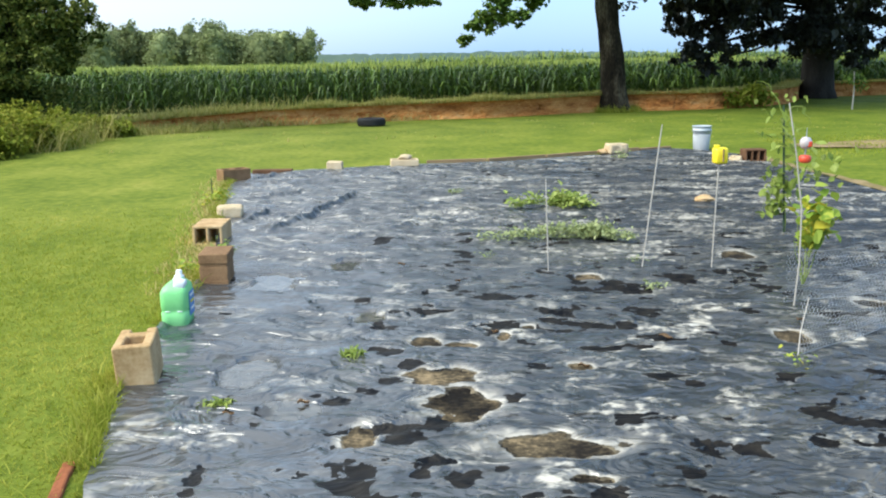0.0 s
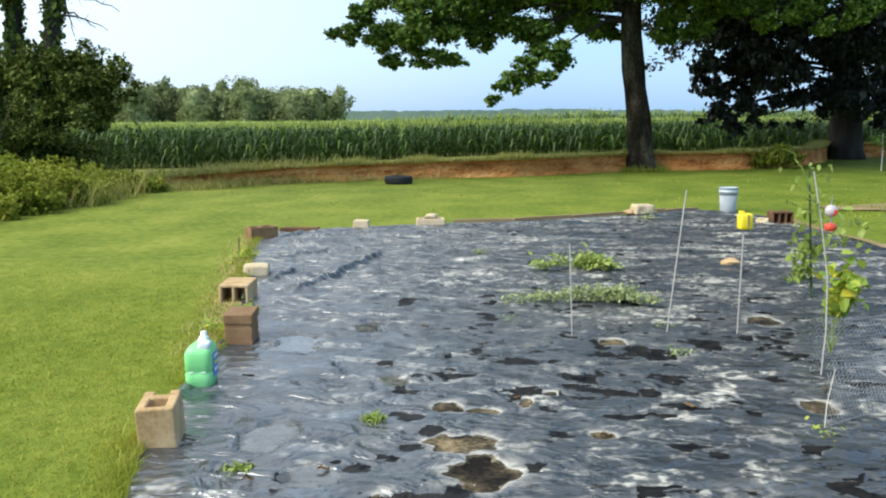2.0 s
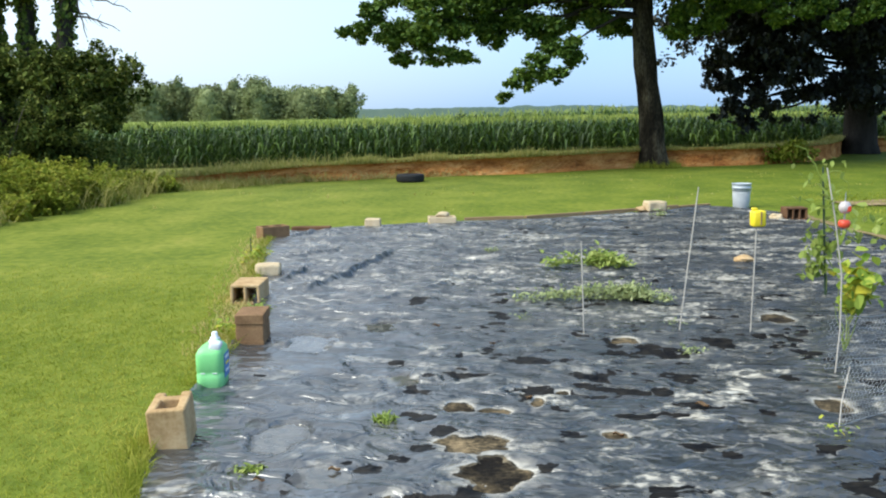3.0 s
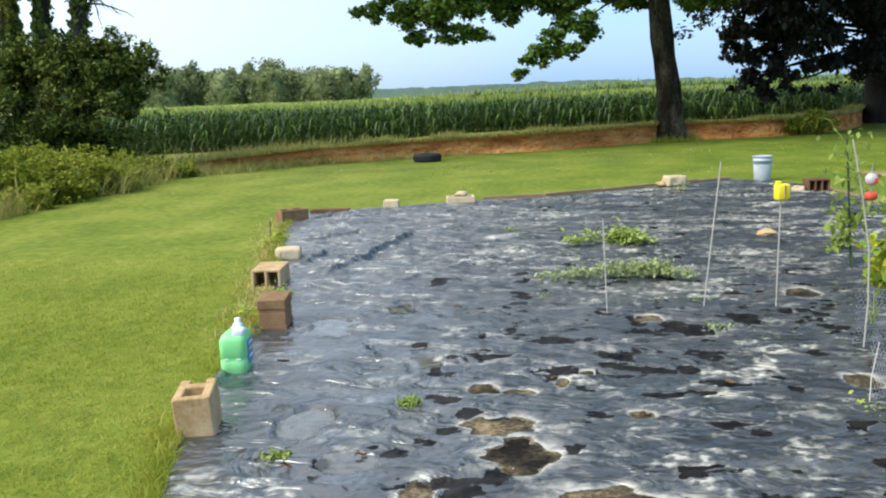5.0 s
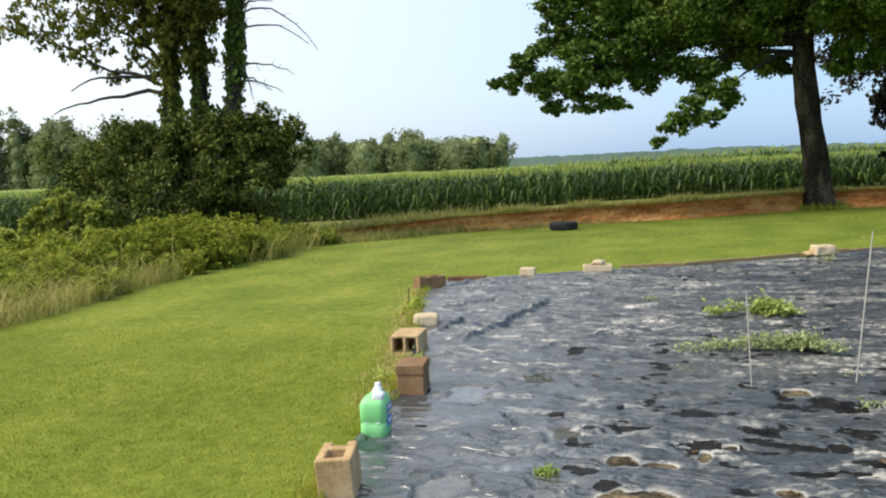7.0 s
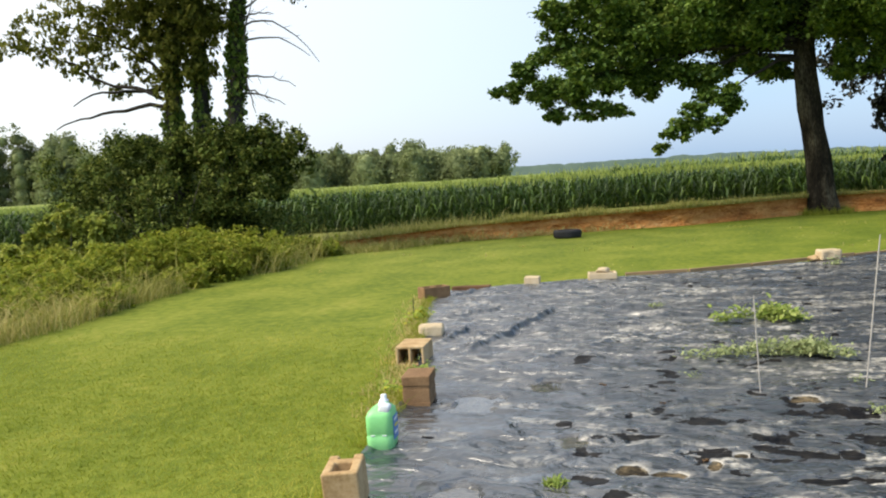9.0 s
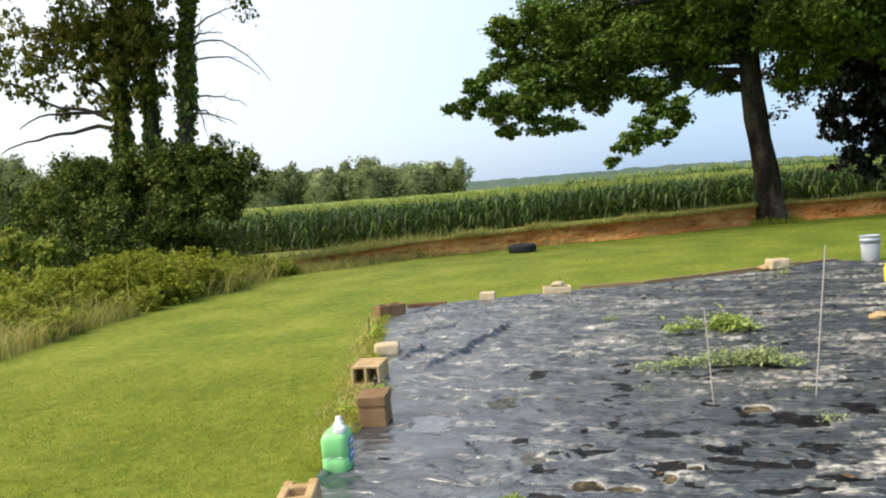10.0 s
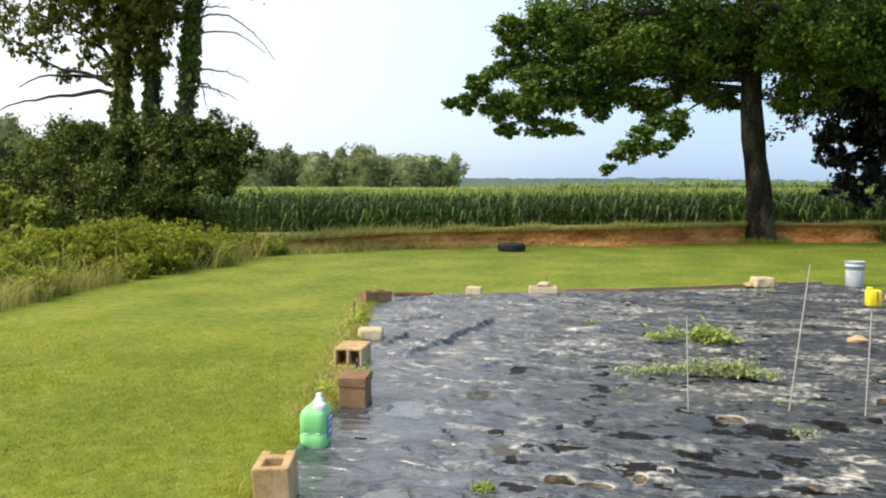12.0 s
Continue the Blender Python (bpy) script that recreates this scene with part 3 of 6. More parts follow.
def lawn_grass():
    rng = np.random.default_rng(3)

    def spread(n, x0, x1, y0, y1, keep):
        x, y = rng.uniform(x0, x1, n), rng.uniform(y0, y1, n)
        ok = keep(x, y)
        return x[ok], y[ok]

    outside = lambda x, y: (x < left_edge(y) + rng.normal(0.0, 0.035, len(x))) | (y > far_edge(x) + 0.06) | (x > right_edge(y) + 0.05)
    thin = lambda y, a, b, c, d: rng.random(len(y)) < np.interp(y, (a, b, c, d), (0, 1, 1, 0))
    x, y = spread(220000, -7.5, -0.7, 1.5, 9.5, lambda x, y: outside(x, y) & (x > -0.80 * y - 1.6) & thin(y, 1.4, 1.5, 6.0, 9.5))
    blades("lawn_grass", x, y, 0.022, 0.007, rng, blade_mat, "short mown grass blades beside the black sheet", lean=1.2)
    # clover and weeds that stand out of the lawn beyond the sheet
    x, y = rng.normal(0, 1, (2, 420))
    spots = rng.uniform((-7, 14.5), (9, 24), (55, 2))[rng.integers(0, 55, 420)]
    x, y = spots[:, 0] + 0.14 * x, spots[:, 1] + 0.14 * y
    ok = (y < bank_line(x) - 0.4) & (y > far_edge(x) + 0.3)
    blades("lawn_weeds", x[ok], y[ok], 0.035, 0.025, rng, fringe_mat, "pale tufts of clover and weeds in the lawn")
    a, r = rng.uniform(0, 2 * np.pi, 1500), 0.45 + np.abs(rng.normal(0, 0.14, 1500))
    blades("trunk_grass", 3.45 + r * np.cos(a), 26.2 + r * np.sin(a), 0.14, 0.014, rng, blade_mat, "uncut grass round the foot of the tree", lean=0.5)
    # longer uncut grass against the sheet's edge
    y = rng.uniform(2.2, 11.5, 9000)
    x = left_edge(y) - np.abs(rng.normal(0, 0.07, 9000)) + 0.02
    ok = vnoise(y * 1.7, y * 0 + 4, 8) > -0.35
    blades("edge_grass", x[ok], y[ok], 0.055, 0.007, rng, blade_mat, "long uncut grass along the edge of the sheet", lean=0.6)
    y = rng.uniform(5.6, 11.8, 4200)
    x = left_edge(y) - np.abs(rng.normal(0, 0.13, 4200))
    blades("edge_straw", x, y, 0.045, 0.010, rng, straw_mat, "dry yellow grass along the edge of the sheet", lean=0.6)
    x = rng.uniform(-14, 16, 34000)
    y = bank_line(x) - 0.22 + rng.random(34000) ** 2.6 * 2.0
    blades("bank_grass", x, y, 0.095 + 0.06 * vnoise(x * 1.3, x * 0, 9), 0.014, rng, fringe_mat, "dry and green grass on top of the earth bank", lean=0.5, z=np.maximum(land(x, y), bank_height(x) * 0.96 * (y < bank_line(x) + 0.25)) - 0.01)
    x = rng.uniform(-13.5, -4.2, 9000)
    y = bank_line(x) - 0.35 + rng.random(9000) ** 1.5 * 1.5
    ok = rng.random(9000) < np.interp(x, (-13.5, -6.5, -4.2), (1, 1, 0.15))
    blades("bank_weeds", x[ok], y[ok], 0.20, 0.016, rng, fringe_mat, "pale dry weeds over the low end of the bank", lean=0.7)
    x = np.concatenate([rng.normal(c, 0.5, n) for c, n in ((-7.6, 420), (-6.6, 520), (-5.6, 360), (-4.7, 260), (-3.6, 330), (-2.6, 160), (-1.9, 150))])
    y = bank_line(x) - 0.12 - np.abs(rng.normal(0, 0.14, len(x)))
    blades("dry_grass", x, y, 0.15, 0.016, rng, straw_mat, "straw-coloured dry grass at the foot of the bank", lean=1.1)


lawn_grass()

# ---- the black sheet ----
MUD = [(-0.32, 4.67, 0.085, 0.09), (-0.15, 4.62, 0.085, 0.055), (-0.23, 4.13, 0.16, 0.11), (-0.13, 3.78, 0.155, 0.175), (0.2, 3.37, 0.252, 0.106), (-0.5, 3.44, 0.07, 0.1), (0.2, 4.92, 0.04, 0.055),
       (0.41, 4.26, 0.055, 0.05), (0.06, 4.74, 0.04, 0.09), (1.52, 4.78, 0.085, 0.115), (1.75, 6.78, 0.105, 0.17), (2.16, 5.42, 0.085, 0.09), (0.34, 3.07, 0.075, 0.04), (0.63, 6.08, 0.09, 0.095)]
WATER = [(-1.12, 4.19, 0.12, 0.25), (-0.82, 3.71, 0.13, 0.15), (-1.37, 6.0, 0.18, 0.27), (-0.68, 5.13, 0.11, 0.15), (-1.0, 6.5, 0.12, 0.2)]
PALE = [(0.84, 4.73, 0.121, 0.253), (1.25, 5.42, 0.143, 0.143), (1.09, 4.95, 0.061, 0.154), (2.14, 5.42, 0.127, 0.165), (1.79, 4.7, 0.066, 0.121), (0.97, 3.73, 0.11, 0.209), (0.58, 3.59, 0.121, 0.242),
        (0.22, 3.06, 0.083, 0.116), (0.93, 6.84, 0.300, 0.260), (-1.39, 3.52, 0.077, 0.16), (-1.1, 3.46, 0.127, 0.088), (-0.57, 5.78, 0.061, 0.242), (0.21, 4.85, 0.127, 0.171)]
SILT_STREAK = [(-0.55, 8.18, 0.175, 0.215), (-0.04, 8.35, 0.29, 0.18), (0.69, 8.79, 0.27, 0.215), (-1.35, 6.66, 0.125, 0.145), (2.74, 10.84, 0.155, 0.245), (1.34, 7.2, 0.17, 0.11)]
HOLLOW = [(-0.59, 3.48, 0.057, 0.074), (-0.38, 3.51, 0.09, 0.041), (-0.5, 4.46, 0.041, 0.037), (-0.39, 4.3, 0.049, 0.037), (-0.45, 4.09, 0.033, 0.041), (-0.51, 3.92, 0.033, 0.037), (-0.64, 3.79, 0.061, 0.066),
          (-0.33, 3.42, 0.066, 0.053), (-0.21, 3.58, 0.045, 0.082), (-0.48, 3.05, 0.102, 0.143), (-0.25, 3.2, 0.037, 0.028), (-0.25, 3.1, 0.029, 0.028), (-0.11, 3.06, 0.049, 0.057), (0.03, 3.16, 0.033, 0.037),
          (-0.6, 5.0, 0.028, 0.07), (0.02, 4.93, 0.07, 0.057), (0.17, 4.17, 0.049, 0.029), (1.33, 3.67, 0.082, 0.078), (1.2, 3.42, 0.041, 0.053), (0.77, 3.31, 0.07, 0.07), (0.69, 3.12, 0.082, 0.045),
          (-1.03, 3.1, 0.029, 0.102), (-0.93, 3.68, 0.028, 0.09), (-1.0, 2.99, 0.028, 0.06)]
FAR_HOLLOW = [(0.86, 5.29, 0.101, 0.09), (0.7, 4.99, 0.05, 0.072), (1.21, 6.1, 0.065, 0.151), (1.16, 4.6, 0.04, 0.047), (0.9, 4.31, 0.043, 0.036), (0.87, 4.06, 0.047, 0.04), (1.41, 5.21, 0.047, 0.058),
              (1.7, 5.84, 0.054, 0.058), (0.85, 5.76, 0.043, 0.065), (1.52, 6.25, 0.04, 0.065), (1.7, 4.2, 0.043, 0.047), (-0.83, 7.25, 0.068, 0.14), (-0.18, 6.79, 0.054, 0.108), (0.54, 6.05, 0.036, 0.155),
              (0.05, 5.54, 0.137, 0.086), (0.15, 5.79, 0.058, 0.036), (-0.39, 5.68, 0.029, 0.043), (-0.22, 5.83, 0.029, 0.065), (0.43, 5.29, 0.108, 0.068), (0.86, 5.75, 0.05, 0.061)]
FOLDS = [((-1.85, 7.6), (-1.40, 10.1), 0.045), ((-2.22, 7.9), (-2.10, 8.9), 0.045), ((-3.0, 10.6), (-2.65, 12.0), 0.045), ((-1.25, 7.25), (-0.6, 8.3), 0.02), ((-2.6, 9.4), (-2.0, 10.3), 0.035)]


def patch(x, y, spot, seed, wild=0.45):
    """1 inside an uneven patch, 0 at its edge, falling below outside."""
    px, py, a, b = spot
    d = np.sqrt(((x - px) / a) ** 2 + ((y - py) / b) ** 2)
    return 1 - d + wild * fbm(x * 8, y * 10, seed, 4) * 1.5


def sheet_fields(x, y):
    warp = 0.25 * fbm(x * 1.1, y * 1.1, 31)
    far = 1 + 1.0 * smooth(5.5, 9.0, y)
    h = 0.016 * fbm(x * 1.3, y * 1.3, 21) + far * (0.012 + 0.005 * smooth(0.5, -1.0, x)) * (1 - 2 * np.abs(fbm(x * 2.0 + warp, y * 4.4 + x * 0.8 + warp * 2, 22))) + 0.006 * far * (1 - 2 * np.abs(fbm(x * 5 + warp * 3, y * 10, 23))) + 0.002 * fbm(x * 16, y * 22, 24)
    low = fbm(x * 1.1, y * 1.7, 41, 5)
    ring = np.exp(-((np.abs(low - 0.08) / 0.014) ** 2)) * smooth(0.0, 0.2, fbm(x * 1.9, y * 1.9, 42))
    line = np.exp(-((np.abs(fbm(x * 2.4, y * 4.2, 47, 5)) / 0.014) ** 2)) * smooth(0.02, 0.25, fbm(x * 1.5, y * 1.5, 48))
    # last term paints sky glints beyond y = 6 as pale streaks
    pale = 0.55 * ring + 0.45 * line * smooth(-1.3, -0.5, x) + 0.4 * smooth(0.29, 0.40, fbm(x * 3.4, y * 5.6, 43, 5)) + 0.05 * smooth(0.05, 0.35, fbm(x * 0.8, y * 2.4, 46, 5)) + 0.56 * smooth(0.09, 0.27, fbm(x * 1.8, y * 6.0, 39, 5)) * smooth(6.0, 8.5, y) * (0.3 + 0.7 * smooth(-1.3, 0.2, x))
    wet = 0.35 * smooth(0.05, 0.3, fbm(x * 1.3, y * 1.8, 44))
    # small hollows with a pale rim, darker and duller than the sheet
    lump = fbm(x * 5.4 + warp, y * 7.5, 45)
    part_x = smooth(-1.4, 0.0, x)
    deep = (lump - 0.345 - 0.26 * (1 - part_x) - 0.12 * smooth(6.0, 8.5, y)) * 5
    pit = np.clip(deep, -1, 1)
    dip, lip = smooth(-0.1, 0.3, deep), smooth(-0.3, 0.0, deep)
    h, pale = h - 0.005 * dip, np.maximum(pale, 0.30 * lip * smooth(0.0, 0.2, fbm(x * 1.6, y * 1.6, 49)))
    bog = np.full_like(x, -1.0)
    for k, s in enumerate(MUD):
        p = patch(x, y, s, 50 + k, 0.38)
        core = smooth(-0.25, 0.35, p)
        h = h * (1 - 0.85 * core) - 0.008 * core
        bog, wet, pit = np.maximum(bog, p), wet * (1 - core), pit - 1.5 * smooth(-0.3, -0.1, p)
    for k, s in enumerate(WATER):
        core = smooth(0.0, 0.15, patch(x, y, s, 70 + k, 0.35))
        h, wet, pale = h * (1 - core) - 0.002 * core, np.maximum(wet, core), np.maximum(pale * (1 - 0.4 * core), 0.12 * core)
        pit = pit - 1.5 * core
    for k, s in enumerate(PALE + SILT_STREAK):
        core = smooth(-0.15, 0.35, patch(x, y, s, 80 + k, 1.2)) * smooth(-0.2, 0.15, fbm(x * 9, y * 12, 88))
        h, pale, wet, pit = h + 0.003 * core, np.maximum(pale, core * (0.6 + 0.4 * smooth(-1.1, -0.6, s[0]))), wet * (1 - core), pit - 0.5 * core
    for k, s in enumerate(HOLLOW + FAR_HOLLOW):
        p = patch(x, y, s, 100 + k, 1.15) + 0.08
        core = smooth(-0.2, 0.4, p)
        h, pit, bog = h - 0.006 * core, np.maximum(pit, p), bog - 1.5 * core
    for (ax, ay), (bx, by), tall in FOLDS:
        ux, uy = bx - ax, by - ay
        size = math.hypot(ux, uy)
        t = ((x - ax) * ux + (y - ay) * uy) / size**2
        d = ((x - ax) * uy - (y - ay) * ux) / size + 0.08 * fbm(t * 2.5, t * 0, 61)
        h = h + tall * np.exp(-((d / 0.034) ** 2)) * smooth(-0.05, 0.15, t) * smooth(1.05, 0.85, t)
    return h, np.clip(pale, 0, 1), 0.5 + 0.5 * np.clip(bog, -1, 1), np.clip(wet, 0, 1), 0.5 + 0.5 * np.clip(pit, -1, 1)


def landscape_fabric():
    nu, nv = 360, 780
    u = np.linspace(0, 1, nu)[None, :]
    v = (np.linspace(0, 1, nv) ** 1.35)[:, None]
    y_end = np.interp(u, (0, 0.28, 0.5, 0.78, 0.96, 1), (12.1, 13.0, 13.4, 14.5, 15.2, 14.8))
    y = 0.65 + v * (y_end - 0.65)
    xl, xr = left_edge(y) + 0.03 * fbm(y * 2.5, y * 0 + 2, 91), right_edge(y) + 0.03 * fbm(y * 2.5, y * 0 + 7, 92)
    x = xl + u * (xr - xl)
    h, pale, mud, wet, dark_blot = sheet_fields(x, y)
    edge = np.minimum(np.minimum(u, 1 - u) * 6, (1 - v) * 13 / 1.0)
    z = 0.010 + (h - 0.009) * np.clip(edge / 0.3, 0.15, 1)
    lip = smooth(4.2, 4.45, y) * smooth(6.6, 5.9, y) * (0.6 + 0.5 * fbm(y * 3.5, y * 0 + 1, 93)) + 0.8 * smooth(6.9, 7.2, y) * smooth(11.2, 10.8, y) * np.clip(0.3 + fbm(y * 2.0, y * 0 + 5, 94), 0, 1)
    z = z + 0.05 * np.clip(lip, 0, 1.2) * np.exp(-(((x - xl) / 0.035) ** 2))
    verts = np.stack([x + 0 * v, y + 0 * u, z], -1).reshape(-1, 3)
    i = (np.arange(nv - 1)[:, None] * nu + np.arange(nu - 1)).ravel()
    me = np_mesh("landscape_fabric", verts, np.stack([i, i + 1, i + nu + 1, i + nu], 1), True)
    stain = me.attributes.new("stain", "FLOAT_COLOR", "POINT")
    stain.data.foreach_set("color", np.stack([pale, mud, wet, dark_blot], -1).astype(np.float32).ravel())
    ob = part("landscape_fabric", me, fabric_mat)
    tagged(ob, "wrinkled wet black plastic sheet with silt, mud and puddles", "ground cover")

    def reach(spot, seed, wild, level):
        """How far an uneven patch goes from its middle, in each direction."""
        angles, far = np.linspace(0, 2 * np.pi, 48, endpoint=False), np.linspace(0.1, 1.6, 60)
        c, s = np.cos(angles)[:, None] * spot[2], np.sin(angles)[:, None] * spot[3]
        inside = patch(spot[0] + c * far, spot[1] + s * far, spot, seed, wild) > level
        last = np.where(inside.all(1), 59, np.argmin(inside, 1))
        return angles, far[np.maximum(last - 1, 0)]

    for spots, first, wild, level, name, material, label in ((WATER, 70, 0.35, 0.05, "puddle", water_mat, "shallow puddle of rainwater"), (MUD, 50, 0.38, 0.10, "mud_patch", mud_mat, "drying patch of brown mud")):
        for k, s in enumerate(spots):
            angles, far = reach(s, first + k, wild, level)
            rings = (0.0, 0.3, 0.55, 0.75, 0.9, 1.0)
            px = np.concatenate([s[0] + np.cos(angles) * far * s[2] * q for q in rings])
            py = np.concatenate([s[1] + np.sin(angles) * far * s[3] * q for q in rings])
            ring = np.repeat(np.array(rings), len(angles))
            if name == "puddle":
                pz = np.full_like(px, 0.003)
            else:
                pz = 0.001 + sheet_fields(px, py)[0] + 0.0035 * (1 - ring ** 4) + 0.003 * fbm(px * 22, py * 22, 57) * (1 - ring ** 2) + 0.0004
            n = len(angles)
            faces = [[(j + 1) * n + i, (j + 1) * n + (i + 1) % n, j * n + (i + 1) % n, j * n + i] for j in range(len(rings) - 1) for i in range(n)]
            spot = part(name, np_mesh(name, np.stack([px, py, pz], 1), np.array(faces), True), material, ob, label)
            if name == "puddle":
                spot.visible_shadow = False
    return ob


landscape_fabric()


def sheet_z(x, y):
    return -0.004 + float(sheet_fields(np.array([x]), np.array([y]))[0][0])


# ---- the field, woods and ridge ----
def corn_plants(name, x, y, z, tall, leaves, rng, label):
    """Stalks with arching leaves and a tassel; each leaf a folded strip of three pieces."""
    n = len(x)
    root = np.stack([x, y, z], 1)
    parts_v, parts_f, count = [], [], 0
    side = rng.uniform(0, np.pi, n)
    for k in range(leaves):
        yaw = side + np.pi * (k % 2) + rng.normal(0, 0.45, n)
        start = tall * (0.12 + 0.78 * k / max(leaves - 1, 1)) + rng.normal(0, 0.04, n)
        size = (0.62 + 0.25 * np.sin(np.pi * (k + 0.5) / leaves)) * rng.uniform(0.8, 1.2, n)
        way = np.stack([np.cos(yaw), np.sin(yaw), 0 * yaw], 1)
        turn = np.stack([-np.sin(yaw), np.cos(yaw), 0 * yaw], 1) * 0.034
        up = np.array([0, 0, 1.0])
        c = root + up * start[:, None]
        s = size[:, None]
        mid, far = c + way * s * 0.32 + up * s * 0.36, c + way * s * 0.66 + up * s * 0.30
        tip = c + way * s * 0.92 - up * s * rng.uniform(-0.1, 0.3, n)[:, None]
        v = np.stack([c - turn * 0.6, c + turn * 0.6, mid + turn, mid - turn, far + turn * 0.8, far - turn * 0.8, tip + turn * 0.1, tip - turn * 0.1], 1).reshape(-1, 3)
        b = count + 8 * np.arange(n)[:, None]
        parts_v.append(v), parts_f.append(np.concatenate([b + [0, 1, 2, 3], b + [3, 2, 4, 5], b + [5, 4, 6, 7]], 0))
        count += 8 * n
    r = 0.014
    stalk = np.stack([root + [r, 0, 0], root + [-r * 0.5, r * 0.87, 0], root + [-r * 0.5, -r * 0.87, 0]], 1)
    top = stalk + np.stack([0 * tall, 0 * tall, tall], 1)[:, None, :]
    v = np.concatenate([stalk, top], 1).reshape(-1, 3)
    b = count + 6 * np.arange(n)[:, None]
    parts_v.append(v), parts_f.append(np.concatenate([b + [0, 1, 4, 3], b + [1, 2, 5, 4], b + [2, 0, 3, 5]], 0))
    me = np_mesh(name, np.concatenate(parts_v), np.concatenate(parts_f))
    tagged(part(name, me, corn_mat), label, "corn", kind="stuff")
    v, f = [], []
    for k in range(3):
        yaw = rng.uniform(0, 2 * np.pi, n)
        way = np.stack([np.cos(yaw) * 0.10, np.sin(yaw) * 0.10, np.full(n, 0.30)], 1) * rng.uniform(0.7, 1.2, n)[:, None]
        c = root + np.stack([0 * tall, 0 * tall, tall - 0.03], 1)
        w = np.stack([-np.sin(yaw), np.cos(yaw), 0 * yaw], 1) * 0.015
        v.append(np.stack([c - w, c + w, c + way + w * 0.5, c + way - w * 0.5], 1).reshape(-1, 3))
        f.append(4 * n * k + 4 * np.arange(n)[:, None] + [0, 1, 2, 3])
    tagged(part("corn_tassels", np_mesh("corn_tassels", np.concatenate(v), np.concatenate(f)), tassel_mat), "pale green tassels on top of the corn", "corn", kind="stuff")


def cornfield():
    rng = np.random.default_rng(8)
    x, y = [], []
    for row in range(12):
        px = np.arange(-42, 30, 0.20)
        x.append(px + rng.normal(0, 0.05, len(px))), y.append(40.5 + row * 0.9 + rng.normal(0, 0.05, len(px)))
    x, y = np.concatenate(x), np.concatenate(y)
    floor_z = land(x, y)
    top_z = np.interp(x, (-30, -12, 0, 30), (1.16, 1.28, 1.36, 1.46))
    corn_plants("corn", x, y, floor_z - 0.05, top_z - floor_z + 0.10 * fbm(x * 0.3, y * 0.3, 71) + rng.normal(0, 0.06, len(x)) - 0.2, 9, rng, "tall green maize plants along the field's edge")
    x, y = rng.uniform(-70, 50, 4500), 55.5 + 60 * rng.random(4500) ** 1.6
    corn_plants("corn", x, y, field_level(x, y) - 0.05, 2.0 + 0.12 * fbm(x * 0.2, y * 0.2, 72) + rng.normal(0, 0.08, len(x)), 6, rng, "tall green maize plants deep in the field")
    xs, ys = np.linspace(-330, 330, 260), np.concatenate([np.arange(58, 120, 1.2), np.geomspace(120, 420, 40)])
    gx, gy = np.meshgrid(xs, ys)
    z = field_level(gx, gy) + 1.55 + 0.25 * vnoise(gx * 1.7, gy * 1.3, 73) + 0.3 * fbm(gx * 0.08, gy * 0.05, 74)
    z[0] -= 1.2
    i = (np.arange(len(ys) - 1)[:, None] * len(xs) + np.arange(len(xs) - 1)).ravel()
    me = np_mesh("corn_canopy", np.stack([gx, gy, z], -1).reshape(-1, 3), np.stack([i, i + 1, i + len(xs) + 1, i + len(xs)], 1))
    tagged(part("corn_canopy", me, tassel_mat), "far green tops of the maize field", "corn", kind="stuff")


cornfield()


def ball(level):
    bm = bmesh.new()
    bmesh.ops.create_icosphere(bm, subdivisions=level, radius=1.0)
    bm.verts.index_update()
    found = np.array([v.co for v in bm.verts]), np.array([[v.index for v in f.verts] for f in bm.faces])
    bm.free()
    return found


BALL, BALL_FACES = ball(2)


